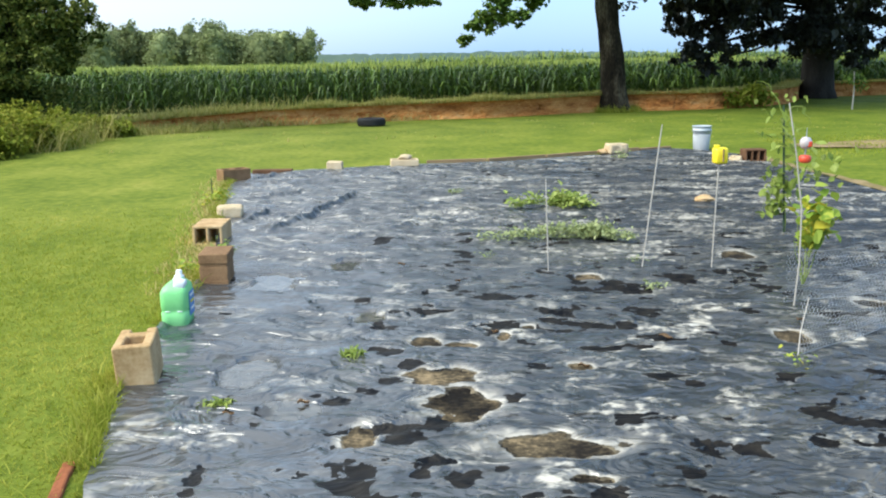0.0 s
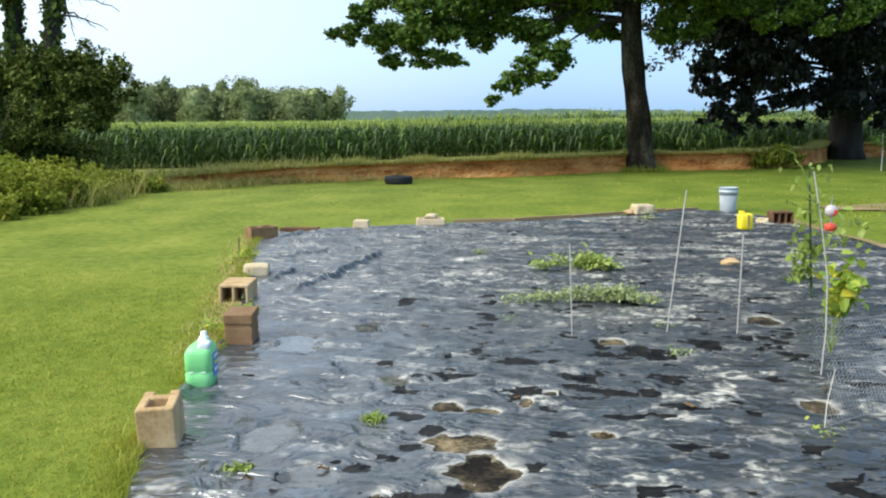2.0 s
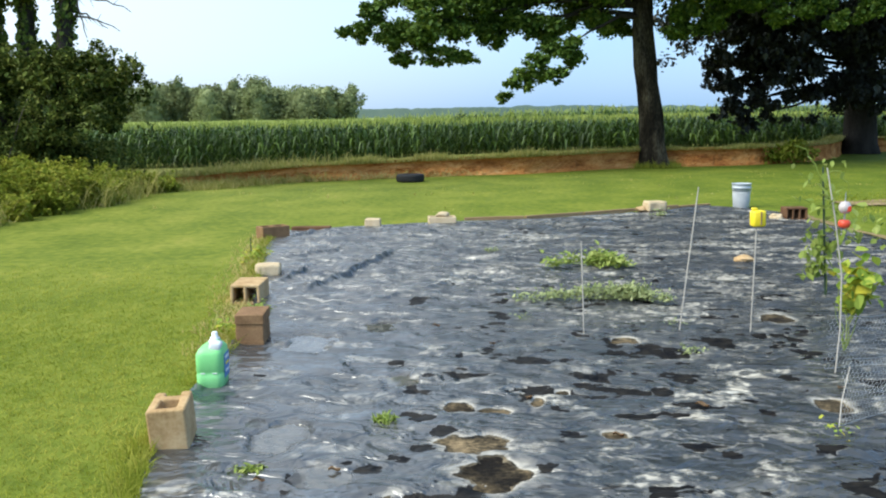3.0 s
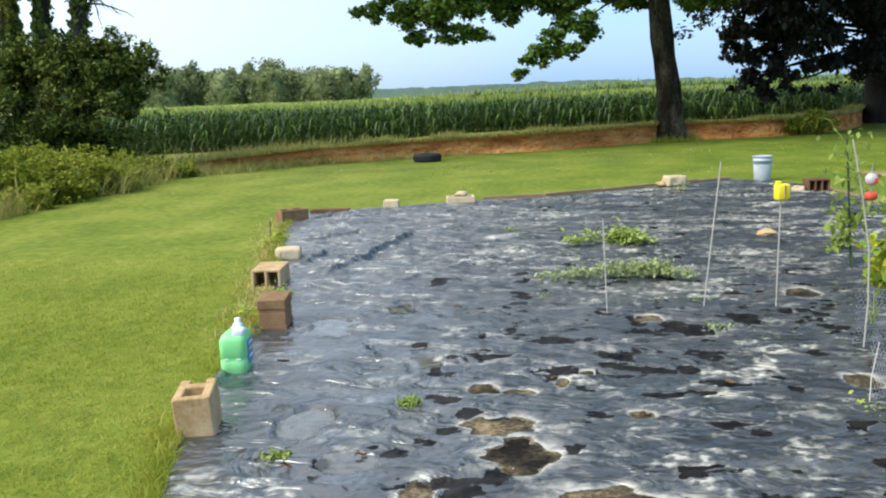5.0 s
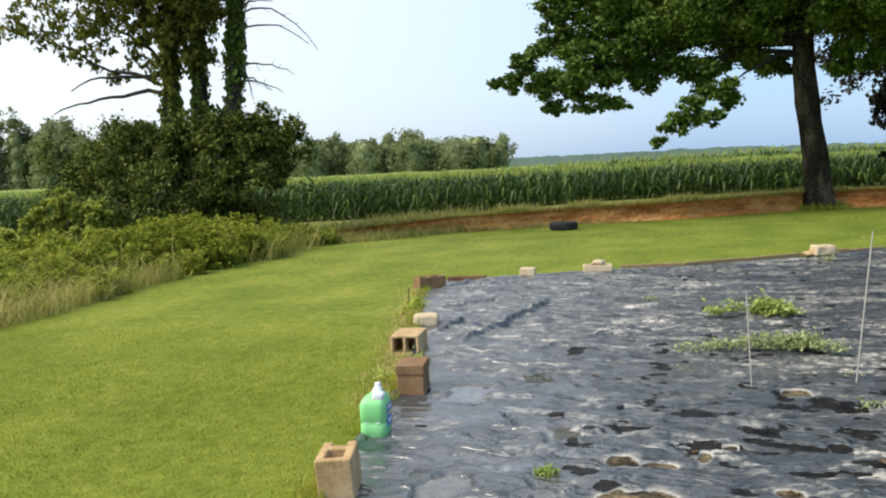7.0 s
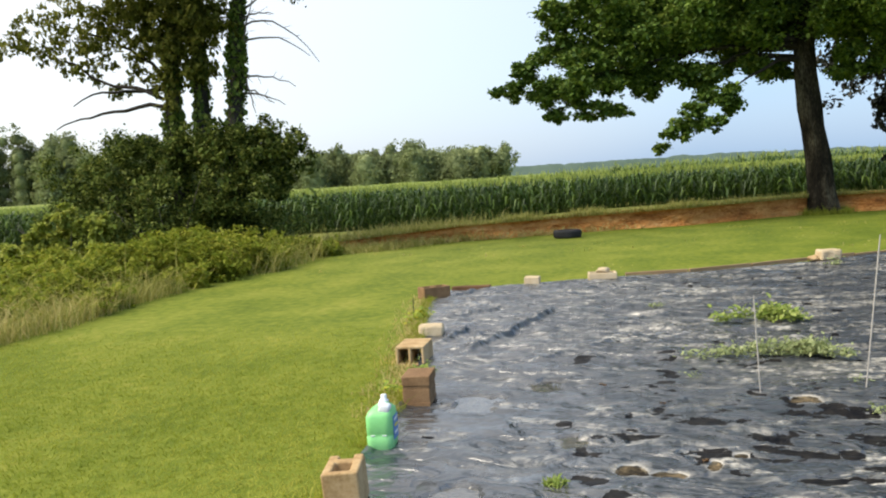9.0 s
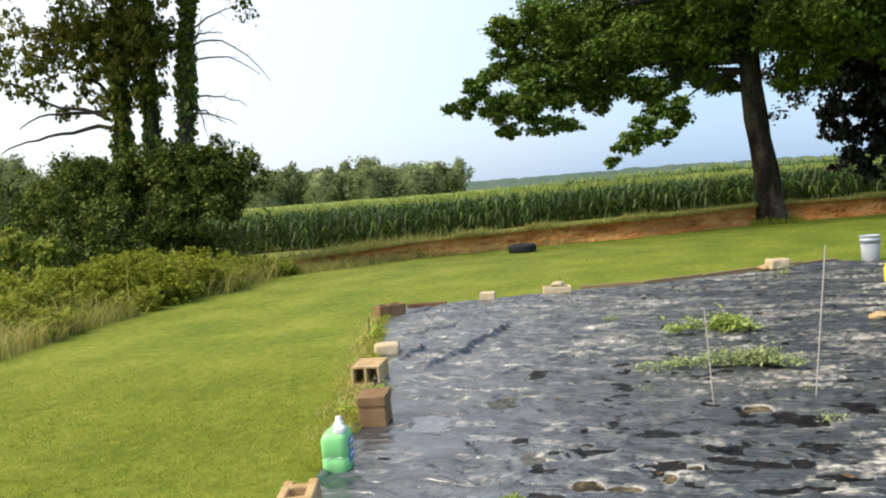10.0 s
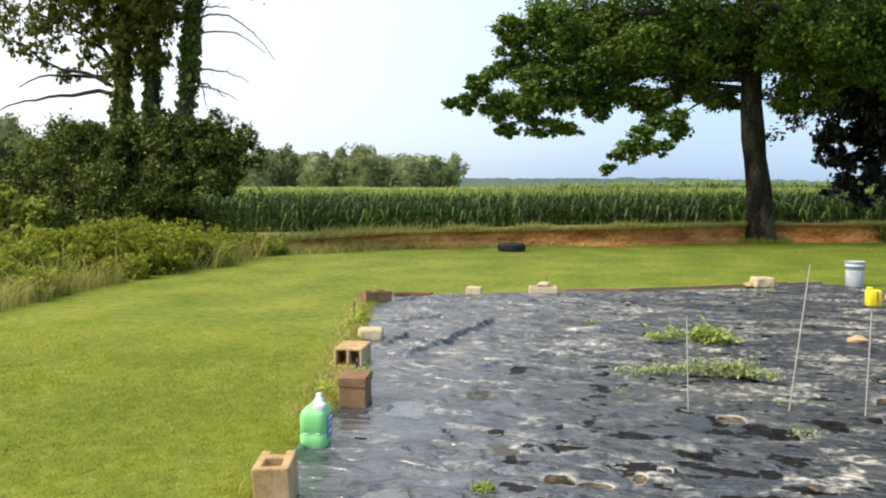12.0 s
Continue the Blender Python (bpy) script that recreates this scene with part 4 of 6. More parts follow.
def woods():
    rng = np.random.default_rng(5)
    # x, top height at a distance of about 255 m
    tops_x = (-230, -190, -160, -140, -120, -108, -96, -86, -76, -66, -58, -51, -46, -43)
    tops_z = (27, 26, 24.5, 22, 18, 14.8, 13.8, 12.8, 13.2, 12.3, 11.7, 12.6, 10.6, 7.4)
    for k in range(130):
        x = -265.5 + 1.69 * k + rng.uniform(-1, 1)
        y = 258 + rng.uniform(-14, 12)
        tall = float(np.interp(x, tops_x, tops_z)) * (1.0 if k % 3 == 0 else 0.80) * rng.uniform(0.74, 1.10)
        r = rng.uniform(2.5, 5.0) * (0.7 if x > -48 else 1)
        tree = thing("woodland_tree", pose(x, y, -0.8), "far leafy green tree in the wood behind the field", "tree", "trees of the far wood")
        bm = bmesh.new()
        tube(bm, [(0, 0, 0), (0.1, 0, tall * 0.4), (0, 0.1, tall * 0.75)], [0.3, 0.22, 0.08], 6)
        part("trunk", bm, dark_bark_mat, tree)
        clumps = [(rng.uniform(-1, 1), 0, tall - r * 0.5, r * 0.5)] + [(rng.uniform(-r, r) * 1.2, rng.uniform(-r, r) * 0.7, rng.uniform(0.04, 0.88) * tall, r * rng.uniform(0.35, 0.5)) for _ in range(16)]
        mass = [(rng.uniform(-0.25, 0.25) * r, 0, tall * h, r * q) for h, q in ((0.80, 0.62), (0.62, 0.85), (0.42, 0.9), (0.22, 0.9), (0.05, 0.9))]
        lumps = [BALL * (q * 0.82 * (1 + 0.35 * fbm(BALL[:, 0] * 2.2 + cx, BALL[:, 1] * 2.2 + BALL[:, 2] * 2.9, k, 3))[:, None]) + (cx, cy, cz) for cx, cy, cz, q in mass]
        faces = np.concatenate([BALL_FACES + len(BALL) * i for i in range(len(lumps))])
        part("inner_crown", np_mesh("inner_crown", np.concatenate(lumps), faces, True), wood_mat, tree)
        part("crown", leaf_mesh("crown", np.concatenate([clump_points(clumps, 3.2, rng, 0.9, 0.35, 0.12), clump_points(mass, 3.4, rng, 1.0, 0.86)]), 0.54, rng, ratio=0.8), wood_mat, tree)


woods()


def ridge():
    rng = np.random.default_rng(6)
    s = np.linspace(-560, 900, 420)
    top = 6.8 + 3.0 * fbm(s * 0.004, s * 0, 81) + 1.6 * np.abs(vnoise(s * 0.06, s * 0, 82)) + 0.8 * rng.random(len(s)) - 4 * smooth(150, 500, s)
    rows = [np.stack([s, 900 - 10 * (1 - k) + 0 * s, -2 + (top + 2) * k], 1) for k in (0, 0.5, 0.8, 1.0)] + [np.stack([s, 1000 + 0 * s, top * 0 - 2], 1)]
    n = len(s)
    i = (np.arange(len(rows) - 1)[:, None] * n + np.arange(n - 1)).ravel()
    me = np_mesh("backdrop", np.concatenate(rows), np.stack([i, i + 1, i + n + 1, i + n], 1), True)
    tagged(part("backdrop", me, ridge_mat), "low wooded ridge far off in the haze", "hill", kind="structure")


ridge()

# ---- trees and hedge ----
BROAD = [(-4.15, 24.00, 3.60, 0.38), (-3.75, 24.50, 4.05, 0.45), (-3.35, 24.00, 3.38, 0.50), (-3.05, 25.00, 4.60, 0.62), (-2.75, 25.00, 5.45, 0.62), (-2.41, 24.00, 3.73, 0.80), (-3.05, 24.00, 2.86, 0.30), (-2.13, 24.00, 2.95, 0.42),
         (-1.56, 24.00, 2.84, 0.30), (-1.63, 25.00, 3.81, 0.85), (-0.77, 25.00, 3.93, 0.78), (-0.91, 25.00, 3.50, 0.42), (-1.55, 25.00, 5.40, 1.05), (-0.21, 25.00, 4.93, 1.15), (0.52, 25.00, 3.62, 0.66)]
BROAD_NEAR = [(1.25, 26.00, 4.88, 1.25), (1.04, 24.00, 2.98, 0.50), (0.37, 23.50, 2.55, 0.42), (0.75, 23.00, 2.36, 0.28), (-0.10, 23.50, 2.21, 0.30), (-0.50, 23.50, 1.87, 0.20), (1.84, 26.00, 3.84, 0.62), (2.30, 27.00, 5.40, 1.15),
              (2.55, 27.00, 3.75, 0.42), (3.92, 25.00, 5.10, 0.95), (3.85, 25.60, 3.50, 0.30), (4.25, 25.6, 3.62, 0.36), (4.75, 25.4, 3.8, 0.42), (4.05, 25.4, 3.95, 0.4), (4.52, 24.00, 5.06, 1.0), (5.25, 25.00, 4.37, 0.66), (5.75, 25.00, 5.17, 1.0), (5.6, 24.5, 4.1, 0.35), (6.2, 24.5, 3.75, 0.3), (6.95, 24.5, 4.0, 0.42), (7.6, 24.4, 3.6, 0.3), (8.3, 24.4, 3.85, 0.4), (8.9, 24.6, 4.25, 0.5), (7.3, 24.6, 4.6, 0.6), (6.4, 24.6, 4.5, 0.5)]


def broad_tree():
    rng = np.random.default_rng(12)
    tree = thing("broadleaf_tree", pose(3.43, 26.2, 0), "broadleaf tree with rough trunk and low drooping limbs", "tree")
    base = Vector((3.43, 26.2, 0))
    bm = bmesh.new()
    trunk = [(0.06, 0, -0.1), (0.02, 0, 0.12), (0.0, 0, 0.6), (-0.06, 0, 1.4), (-0.16, 0, 2.2), (-0.25, 0, 2.75), (-0.30, 0.05, 3.6), (-0.32, 0.1, 5.2), (-0.3, 0.1, 7.5), (0.0, 0, 10)]
    tube(bm, trunk, [0.56, 0.42, 0.34, 0.30, 0.28, 0.31, 0.28, 0.24, 0.18, 0.1], 20)
    for v in bm.verts:
        k = 1 + 0.10 * vnoise(math.atan2(v.co.y, v.co.x + 0.15) * 3, v.co.z * 1.4, 4)
        v.co.x, v.co.y = -0.15 + (v.co.x + 0.15) * float(k), v.co.y * float(k)
    part("trunk", bm, shaded_bark_mat, tree, shade=True)
    clumps = BROAD + BROAD_NEAR
    rnd = random.Random(4)
    for x, y, z, r in [c for c in clumps if c[3] > 0.45]:
        start = Vector((-0.38, 0.05, max(4.0, min(z + 0.7, 6.5) + rnd.uniform(-0.2, 0.4))))
        bm = bmesh.new()
        end = Vector((x, y, z)) - base
        tube(bm, bend(start, end, 6, -0.25, 0.10, rnd), [0.075, 0.06, 0.048, 0.038, 0.028, 0.02, 0.012], 6)
        part("limb", bm, dark_bark_mat, tree)
    fill = [(-1.9 + 0.95 * k, 26.6 + 0.5 * (k % 2), 5.75 - 0.25 * (k % 3), 1.05) for k in range(10)] + [(-0.2 + 0.9 * k, 27.6, 4.95 + 0.2 * (k % 2), 0.85) for k in range(8)]
    upper = [(3.4 + 5.0 * math.cos(a) * q, 27.0 + 4.6 * math.sin(a) * q, h, 1.5) for h, q, n in ((6.6, 0.85, 11), (8.0, 0.85, 10), (9.6, 0.7, 8), (11.0, 0.4, 5), (5.4, 0.5, 6)) for a in [2 * math.pi * (k + 0.3) / n for k in range(n)]]
    pts = np.concatenate([clump_points(clumps, 520, rng, 0.72, 0.25, 0.32), clump_points(fill, 230, rng, 0.8, 0.2, 0.35), clump_points(upper, 60, rng, 0.75, 0.3, 0.24)]) - np.array(base)
    part("crown", leaf_mesh("crown", pts, 0.105, rng, droop=0.3, ratio=0.8), oak_mat, tree)


broad_tree()
PURPLE = [(6.05, 31.0, 2.44, 0.6), (6.5, 31.0, 1.73, 0.7), (7.38, 31.0, 1.89, 0.8), (6.82, 31.0, 3.13, 1.2), (8.06, 31.0, 2.76, 1.1), (9.6, 32.0, 2.42, 1.1), (8.02, 31.0, 4.16, 1.5), (6.62, 31.0, 4.36, 1.2), (9.9, 32.0, 4.03, 1.6),
          (11.54, 32.0, 3.29, 1.3), (12.21, 32.0, 2.38, 1.0), (11.98, 32.0, 1.48, 0.6), (10.71, 31.0, 2.02, 0.8), (7.05, 31.0, 1.1, 0.4), (12.4, 32.0, 3.99, 1.5)]


def dark_tree():
    rng = np.random.default_rng(13)
    tree = thing("dark_leaved_tree", pose(11.3, 33.5, 0), "big tree with very dark purple-green foliage hanging low", "tree")
    bm = bmesh.new()
    tube(bm, [(0, 0, -0.2), (0, 0, 0.3), (-0.05, 0, 1.5), (-0.1, 0, 3), (0, 0, 6), (0.1, 0, 10)], [0.75, 0.56, 0.5, 0.46, 0.36, 0.15], 16)
    part("trunk", bm, dark_bark_mat, tree, shade=True)
    rnd = random.Random(5)
    for x, y, z, r in PURPLE:
        bm = bmesh.new()
        tube(bm, bend((0, 0, max(2.2, min(z, 5))), (x - 11.3, y - 33.5, z), 5, -0.2, 0.1, rnd), [0.09, 0.07, 0.055, 0.04, 0.03, 0.015], 6)
        part("limb", bm, dark_bark_mat, tree)
    upper = [(11 + 5.0 * math.cos(a) * q, 33.5 + 4.0 * math.sin(a) * q, h, 1.7) for h, q, n in ((4.6, 1.0, 11), (6.4, 1.0, 11), (8.2, 0.9, 9), (10, 0.65, 7), (11.6, 0.3, 4)) for a in [2 * math.pi * (k + 0.3) / n for k in range(n)]]
    pts = np.concatenate([clump_points(PURPLE, 140, rng, 0.85, 0.15, 0.24), clump_points(upper, 42, rng, 0.85, 0.2, 0.2)]) - np.array([11.3, 33.5, 0])
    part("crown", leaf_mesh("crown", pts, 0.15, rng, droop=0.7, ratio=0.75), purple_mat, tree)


dark_tree()
THICKET = [(-14.20, 20.46, 2.27, 0.88), (-12.72, 19.80, 2.49, 0.88), (-11.73, 19.80, 2.68, 0.82), (-10.76, 19.80, 2.80, 0.74), (-9.48, 19.14, 2.68, 0.74), (-8.57, 19.14, 2.55, 0.74), (-8.65, 19.14, 2.15, 0.52), (-9.40, 19.14, 1.70, 0.72), (-9.89, 19.14, 1.70, 0.88),
           (-10.96, 19.14, 1.71, 0.88), (-12.05, 19.14, 1.71, 0.88), (-13.17, 19.14, 1.46, 0.88), (-12.20, 18.48, 0.86, 0.74), (-11.15, 18.74, 0.86, 0.82), (-10.16, 18.88, 0.86, 0.82), (-9.75, 19.27, 1.03, 0.60), (-9.35, 19.54, 0.90, 0.48)]
SHRUB = [(-10.5, 14.5, 1.15, 0.28), (-10.9, 14.5, 0.85, 0.34), (-10.1, 14.6, 0.85, 0.34), (-11.3, 14.5, 0.45, 0.38), (-10.6, 14.4, 0.42, 0.40), (-9.75, 14.5, 0.36, 0.36), (-9.85, 14.6, 0.98, 0.24), (-9.2, 14.6, 0.24, 0.28), (-11.6, 14.6, 0.25, 0.34), (-10.2, 14.2, 0.25, 0.3)]
SPRAYS = [(-12.09, 19.80, 5.03, 0.59), (-12.65, 19.80, 5.36, 0.53), (-12.95, 19.80, 4.62, 0.33), (-13.50, 19.80, 5.20, 0.53), (-14.08, 19.80, 5.48, 0.53), (-12.55, 19.80, 3.91, 0.29), (-11.52, 19.80, 5.45, 0.66), (-10.98, 19.80, 4.87, 0.59), (-10.63, 19.80, 5.36, 0.66),
          (-10.16, 19.80, 5.21, 0.46), (-11.21, 19.80, 4.13, 0.37), (-10.52, 19.80, 4.24, 0.40), (-12.12, 19.80, 4.21, 0.20), (-13.82, 19.80, 4.51, 0.26), (-13.17, 19.80, 4.30, 0.26), (-9.56, 19.80, 4.83, 0.26), (-9.65, 19.80, 3.96, 0.26)]


def ivy_tree():
    rng, rnd = np.random.default_rng(14), random.Random(6)
    o = Vector((-10.56, 19.80, -0.46))
    tree = thing("ivy_clad_tree", Matrix.Translation(o), "old many-stemmed tree clad in ivy, with bare dead twigs", "tree")
    stems = [[(-10.96, 19.80, -0.60), (-11.15, 19.80, 1.65), (-11.23, 19.80, 3.25), (-11.04, 19.80, 5.62), (-11.22, 19.80, 9.44)], [(-10.56, 19.93, -0.60), (-10.53, 19.93, 1.65), (-10.55, 19.93, 3.23), (-10.53, 19.93, 5.61), (-10.30, 20.06, 10.10)],
             [(-10.16, 19.80, -0.60), (-9.79, 19.80, 1.65), (-9.66, 19.80, 3.22), (-9.41, 19.80, 5.56), (-9.11, 19.80, 8.78)]]
    ivy = []
    for pts in stems:
        bm = bmesh.new()
        tube(bm, [Vector(p) - o for p in pts], [0.28, 0.20, 0.17, 0.14, 0.08], 10)
        part("trunk", bm, dark_bark_mat, tree, shade=True)
        for a, b in zip(pts, pts[1:]):
            ivy += [(*Vector(a).lerp(Vector(b), k / 11), 0.16 + 0.09 * rnd.random()) for k in range(11)]
    limbs = [((-11.36, 19.60, 3.65), (-12.56, 19.60, 4.02), (-15.02, 19.60, 5.17)), ((-11.31, 19.60, 3.45), (-12.61, 19.60, 3.44), (-14.14, 19.60, 3.13)), ((-11.15, 19.80, 4.02), (-12.14, 19.80, 4.82), (-13.73, 19.80, 5.48)), ((-11.09, 19.80, 3.76), (-12.28, 19.67, 3.89), (-13.60, 19.54, 3.63))]
    for pts in limbs:
        bm = bmesh.new()
        way = bend(pts[0], pts[1], 4, -0.06, 0.06, rnd) + bend(pts[1], pts[2], 5, -0.08, 0.07, rnd)[1:]
        tube(bm, [p - o for p in way], [0.045 * (1 - k / 10) + 0.008 for k in range(len(way))], 6)
        part("limb", bm, dark_bark_mat, tree)
    twigs = [((-9.44, 19.80, 3.96), (-8.18, 19.80, 3.68), 0.12), ((-9.40, 19.80, 4.75), (-7.79, 19.80, 4.31), 0.25), ((-9.37, 19.80, 5.21), (-8.58, 19.80, 5.29), 0.1), ((-9.37, 19.80, 5.08), (-7.59, 19.80, 4.16), 0.45), ((-9.50, 19.80, 3.76), (-8.71, 19.80, 3.36), 0.06),
             ((-9.44, 19.80, 4.29), (-9.17, 19.80, 3.17), 0.0), ((-9.37, 19.80, 4.68), (-9.04, 19.80, 5.74), 0.0), ((-9.24, 19.80, 5.48), (-8.18, 19.80, 5.81), 0.1), ((-9.44, 19.80, 3.63), (-8.45, 19.80, 3.30), 0.1)]
    for a, b, arch in twigs:
        way = bend(a, b, 7, -arch, 0.025, rnd)
        bm = bmesh.new()
        tube(bm, [p - o for p in way], [0.022 * (1 - k / 8) + 0.005 for k in range(8)], 5)
        for k in (2, 4, 5):
            fork = [way[k], way[k] + Vector((rnd.uniform(0.05, 0.25), rnd.uniform(-0.1, 0.1), rnd.uniform(-0.2, 0.12)))]
            tube(bm, [p - o for p in fork], [0.008, 0.003], 4)
        part("twig", bm, twig_mat, tree, "bare dead twig")
    part("ivy", leaf_mesh("ivy", clump_points(ivy, 260, rng, 1.0, 0.6) - np.array(o), 0.10, rng, droop=1.0, ratio=0.9), ivy_mat, tree)
    hang = [(-12.6, 19.4, 5.6, 0.45), (-11.7, 19.4, 5.65, 0.5), (-11.05, 19.4, 5.25, 0.5), (-11.6, 19.4, 4.8, 0.35), (-10.8, 19.3, 4.6, 0.42), (-10.45, 19.3, 5.5, 0.45), (-11.1, 19.3, 4.15, 0.30), (-12.0, 19.4, 5.9, 0.5), (-10.1, 19.3, 4.9, 0.3), (-11.0, 19.3, 3.5, 0.25), (-10.35, 19.3, 4.05, 0.28), (-13.2, 19.4, 5.9, 0.45), (-13.3, 19.5, 4.5, 0.25), (-13.8, 19.5, 4.8, 0.28), (-14.3, 19.5, 4.9, 0.3), (-14.8, 19.5, 5.2, 0.35), (-15.2, 19.5, 5.1, 0.35), (-14.6, 19.5, 5.6, 0.35), (-12.9, 19.5, 4.9, 0.3)]
    crown = SPRAYS + hang + [(-10.9, 19.4, 5.0, 0.5), (-10.1, 19.4, 5.6, 0.5), (-10.35, 19.4, 4.7, 0.42), (-11.2, 19.4, 5.9, 0.6), (-10.2, 19.4, 6.1, 0.5), (-9.75, 19.5, 5.1, 0.35), (-11.6, 19.8, 5.1, 0.6), (-11.0, 19.7, 4.6, 0.5), (-10.9, 19.8, 5.6, 0.7), (-10.3, 19.7, 5.2, 0.5), (-12.3, 19.8, 5.6, 0.6), (-10.4, 19.8, 4.3, 0.4), (-9.9, 19.8, 5.4, 0.4), (-11.7, 19.8, 4.0, 0.3), (-11.2, 19.6, 3.9, 0.35)] + [(-10.6 + 2.3 * math.cos(a), 19.8 + 2.0 * math.sin(a), h, 1.1) for h in (7.2, 8.6, 10.0) for a in [2 * math.pi * k / 7 + h for k in range(7)]]
    part("crown", leaf_mesh("crown", clump_points(crown, 108, rng, 0.9, 0.2, 0.25) - np.array(o), 0.11, rng, droop=0.7, ratio=0.6), brush_mat, tree)
    bush = thing("overgrown_bush", pose(-10.96, 19.14, -0.46), "dense overgrown dark green bush round the ivy-clad stems", "bush")
    bm = bmesh.new()
    for k in range(9):
        a = rnd.uniform(0, 6.28)
        tube(bm, bend((rnd.uniform(-0.6, 0.6), rnd.uniform(-0.2, 0.2), -0.05), (1.9 * math.cos(a), 0.8 * math.sin(a), rnd.uniform(1.4, 2.6)), 5, -0.1, 0.05, rnd), [0.03, 0.025, 0.02, 0.015, 0.01, 0.006], 5)
    part("stem", bm, twig_mat, bush)
    lower = [(x + rnd.uniform(-0.2, 0.2), y + 0.6, z * 0.55, r) for x, y, z, r in THICKET] + [(-13.9, 19.3, 0.6, 0.8), (-9.6, 19.5, 0.4, 0.5), (-10.0, 19.0, 0.45, 0.6), (-11.1, 18.9, 0.4, 0.7)]
    crest = [(-10.6, 19.2, 3.2, 0.35), (-9.85, 19.1, 3.2, 0.35), (-9.25, 19.1, 3.15, 0.35), (-8.6, 19.1, 3.1, 0.35), (-8.1, 19.1, 2.85, 0.32), (-7.85, 19.1, 2.5, 0.35), (-8.5, 19.2, 2.0, 0.34), (-11.9, 19.6, 2.75, 0.6), (-11.0, 19.4, 2.9, 0.6), (-10.2, 19.2, 3.0, 0.55), (-9.5, 19.1, 3.0, 0.55), (-8.9, 19.1, 2.95, 0.5), (-8.5, 19.1, 2.7, 0.45), (-12.8, 19.8, 2.55, 0.6), (-13.7, 20.2, 2.4, 0.6)]
    pts = np.concatenate([clump_points(crest, 270, rng, 0.85, 0.5, 0.32), clump_points(THICKET, 240, rng, 0.9, 0.5, 0.32), clump_points(lower, 60, rng, 0.9, 0.4, 0.3), clump_points([(-7.95, 19.1, 2.93, 0.24), (-7.80, 19.1, 2.95, 0.13), (-8.18, 19.1, 2.77, 0.33)], 160, rng)])
    part("leaves", leaf_mesh("leaves", pts - np.array([-10.96, 19.14, 0]), 0.088, rng, droop=0.35, ratio=0.6), thicket_mat, bush)
    shrub = thing("grey_green_shrub", pose(-10.5, 14.5, 0), "broad-leaved pale green shrub at the foot of the thicket", "bush")
    part("leaves", leaf_mesh("leaves", clump_points(SHRUB, 1300, rng, 0.9, 0.45, 0.25) - np.array([-10.5, 14.5, 0]), 0.085, rng, droop=0.5, ratio=0.7), shrub_mat, shrub)
    bm = bmesh.new()
    for k in range(6):
        tube(bm, bend((rnd.uniform(-0.2, 0.2), 0, -0.05), (rnd.uniform(-0.9, 0.9), rnd.uniform(-0.1, 0.1), rnd.uniform(0.5, 1.1)), 4, -0.05, 0.03, rnd), [0.016, 0.013, 0.010, 0.008, 0.005], 5)
    part("stem", bm, twig_mat, shrub)


ivy_tree()


def weed_hedge():
    rng = np.random.default_rng(15)
    line_x, line_y = (-7.0, -7.3, -7.35, -7.2, -6.9, -7.0, -6.4), (9.0, 11.3, 12.8, 14.2, 15.5, 17.6, 19.0)
    clumps = []
    for k in range(240):
        y = rng.uniform(8.5, 18.9)
        back = rng.random() ** 0.8 * 2.4
        tall = float(np.interp(y, (8, 11, 13, 16, 17.7, 18.9), (0.26, 0.36, 0.58, 0.66, 0.50, 0.24))) * (0.55 + 0.55 * min(back / 0.9, 1)) * rng.uniform(0.8, 1.15)
        r = rng.uniform(0.14, 0.27)
        clumps.append((float(np.interp(y, line_y, line_x)) - 0.15 - back, y, max(tall - r * 0.6, 0.1), r))
        clumps.append((float(np.interp(y, line_y, line_x)) - 0.12 - back, y, 0.12, 0.24))
    hedge = thing("weed_hedge", pose(-7.5, 14, 0), "rank hedge of yellow-green weeds and brambles along the lawn", "hedge")
    for k in range(7):
        some = [c for c in clumps if 8.5 + 1.5 * k <= c[1] < 10 + 1.5 * k]
        part("bramble_clump", leaf_mesh("bramble_clump", clump_points(some, 270, rng, 0.95, 0.4, 0.35) - np.array([-7.5, 14, 0]), 0.068, rng, droop=0.1, ratio=0.6), hedge_mat, hedge)
    x, y = rng.uniform(-10.2, -6.9, 13000), rng.uniform(7.0, 12.8, 13000)
    ok = x < np.interp(y, line_y, line_x) + 0.1
    blades("tall_grass", x[ok], y[ok], 0.26, 0.010, rng, fringe_mat, "tall dry and green grass in the hedge", lean=0.8)
    x, y = rng.uniform(-10.2, -6.9, 2600), rng.uniform(7.0, 12.0, 2600)
    ok = (x < np.interp(y, line_y, line_x) + 0.15) & (vnoise(x * 1.4, y * 1.4, 17) > -0.15)
    blades("tall_grass", x[ok], y[ok], 0.30, 0.009, rng, straw_mat, "tall straw-coloured dry grass before the shrub", lean=0.9)
    x, y = rng.uniform(-9.6, -6.4, 4200), rng.uniform(10.5, 18.0, 4200)
    ok = (x < np.interp(y, line_y, line_x) - 0.05) & (vnoise(x * 1.1, y * 1.1, 19) > -0.1)
    blades("tall_grass", x[ok], y[ok], 0.40, 0.012, rng, fringe_mat, "tall seeding grass and weeds through the hedge", lean=0.9)
    x = rng.normal(-6.8, 0.6, 1300)
    y = bank_line(x) - 0.4 - np.abs(rng.normal(0, 0.45, 1300))
    blades("tall_grass", x, y, 0.15, 0.014, rng, fringe_mat, "tall dry grass where the hedge ends", lean=0.9)


weed_hedge()


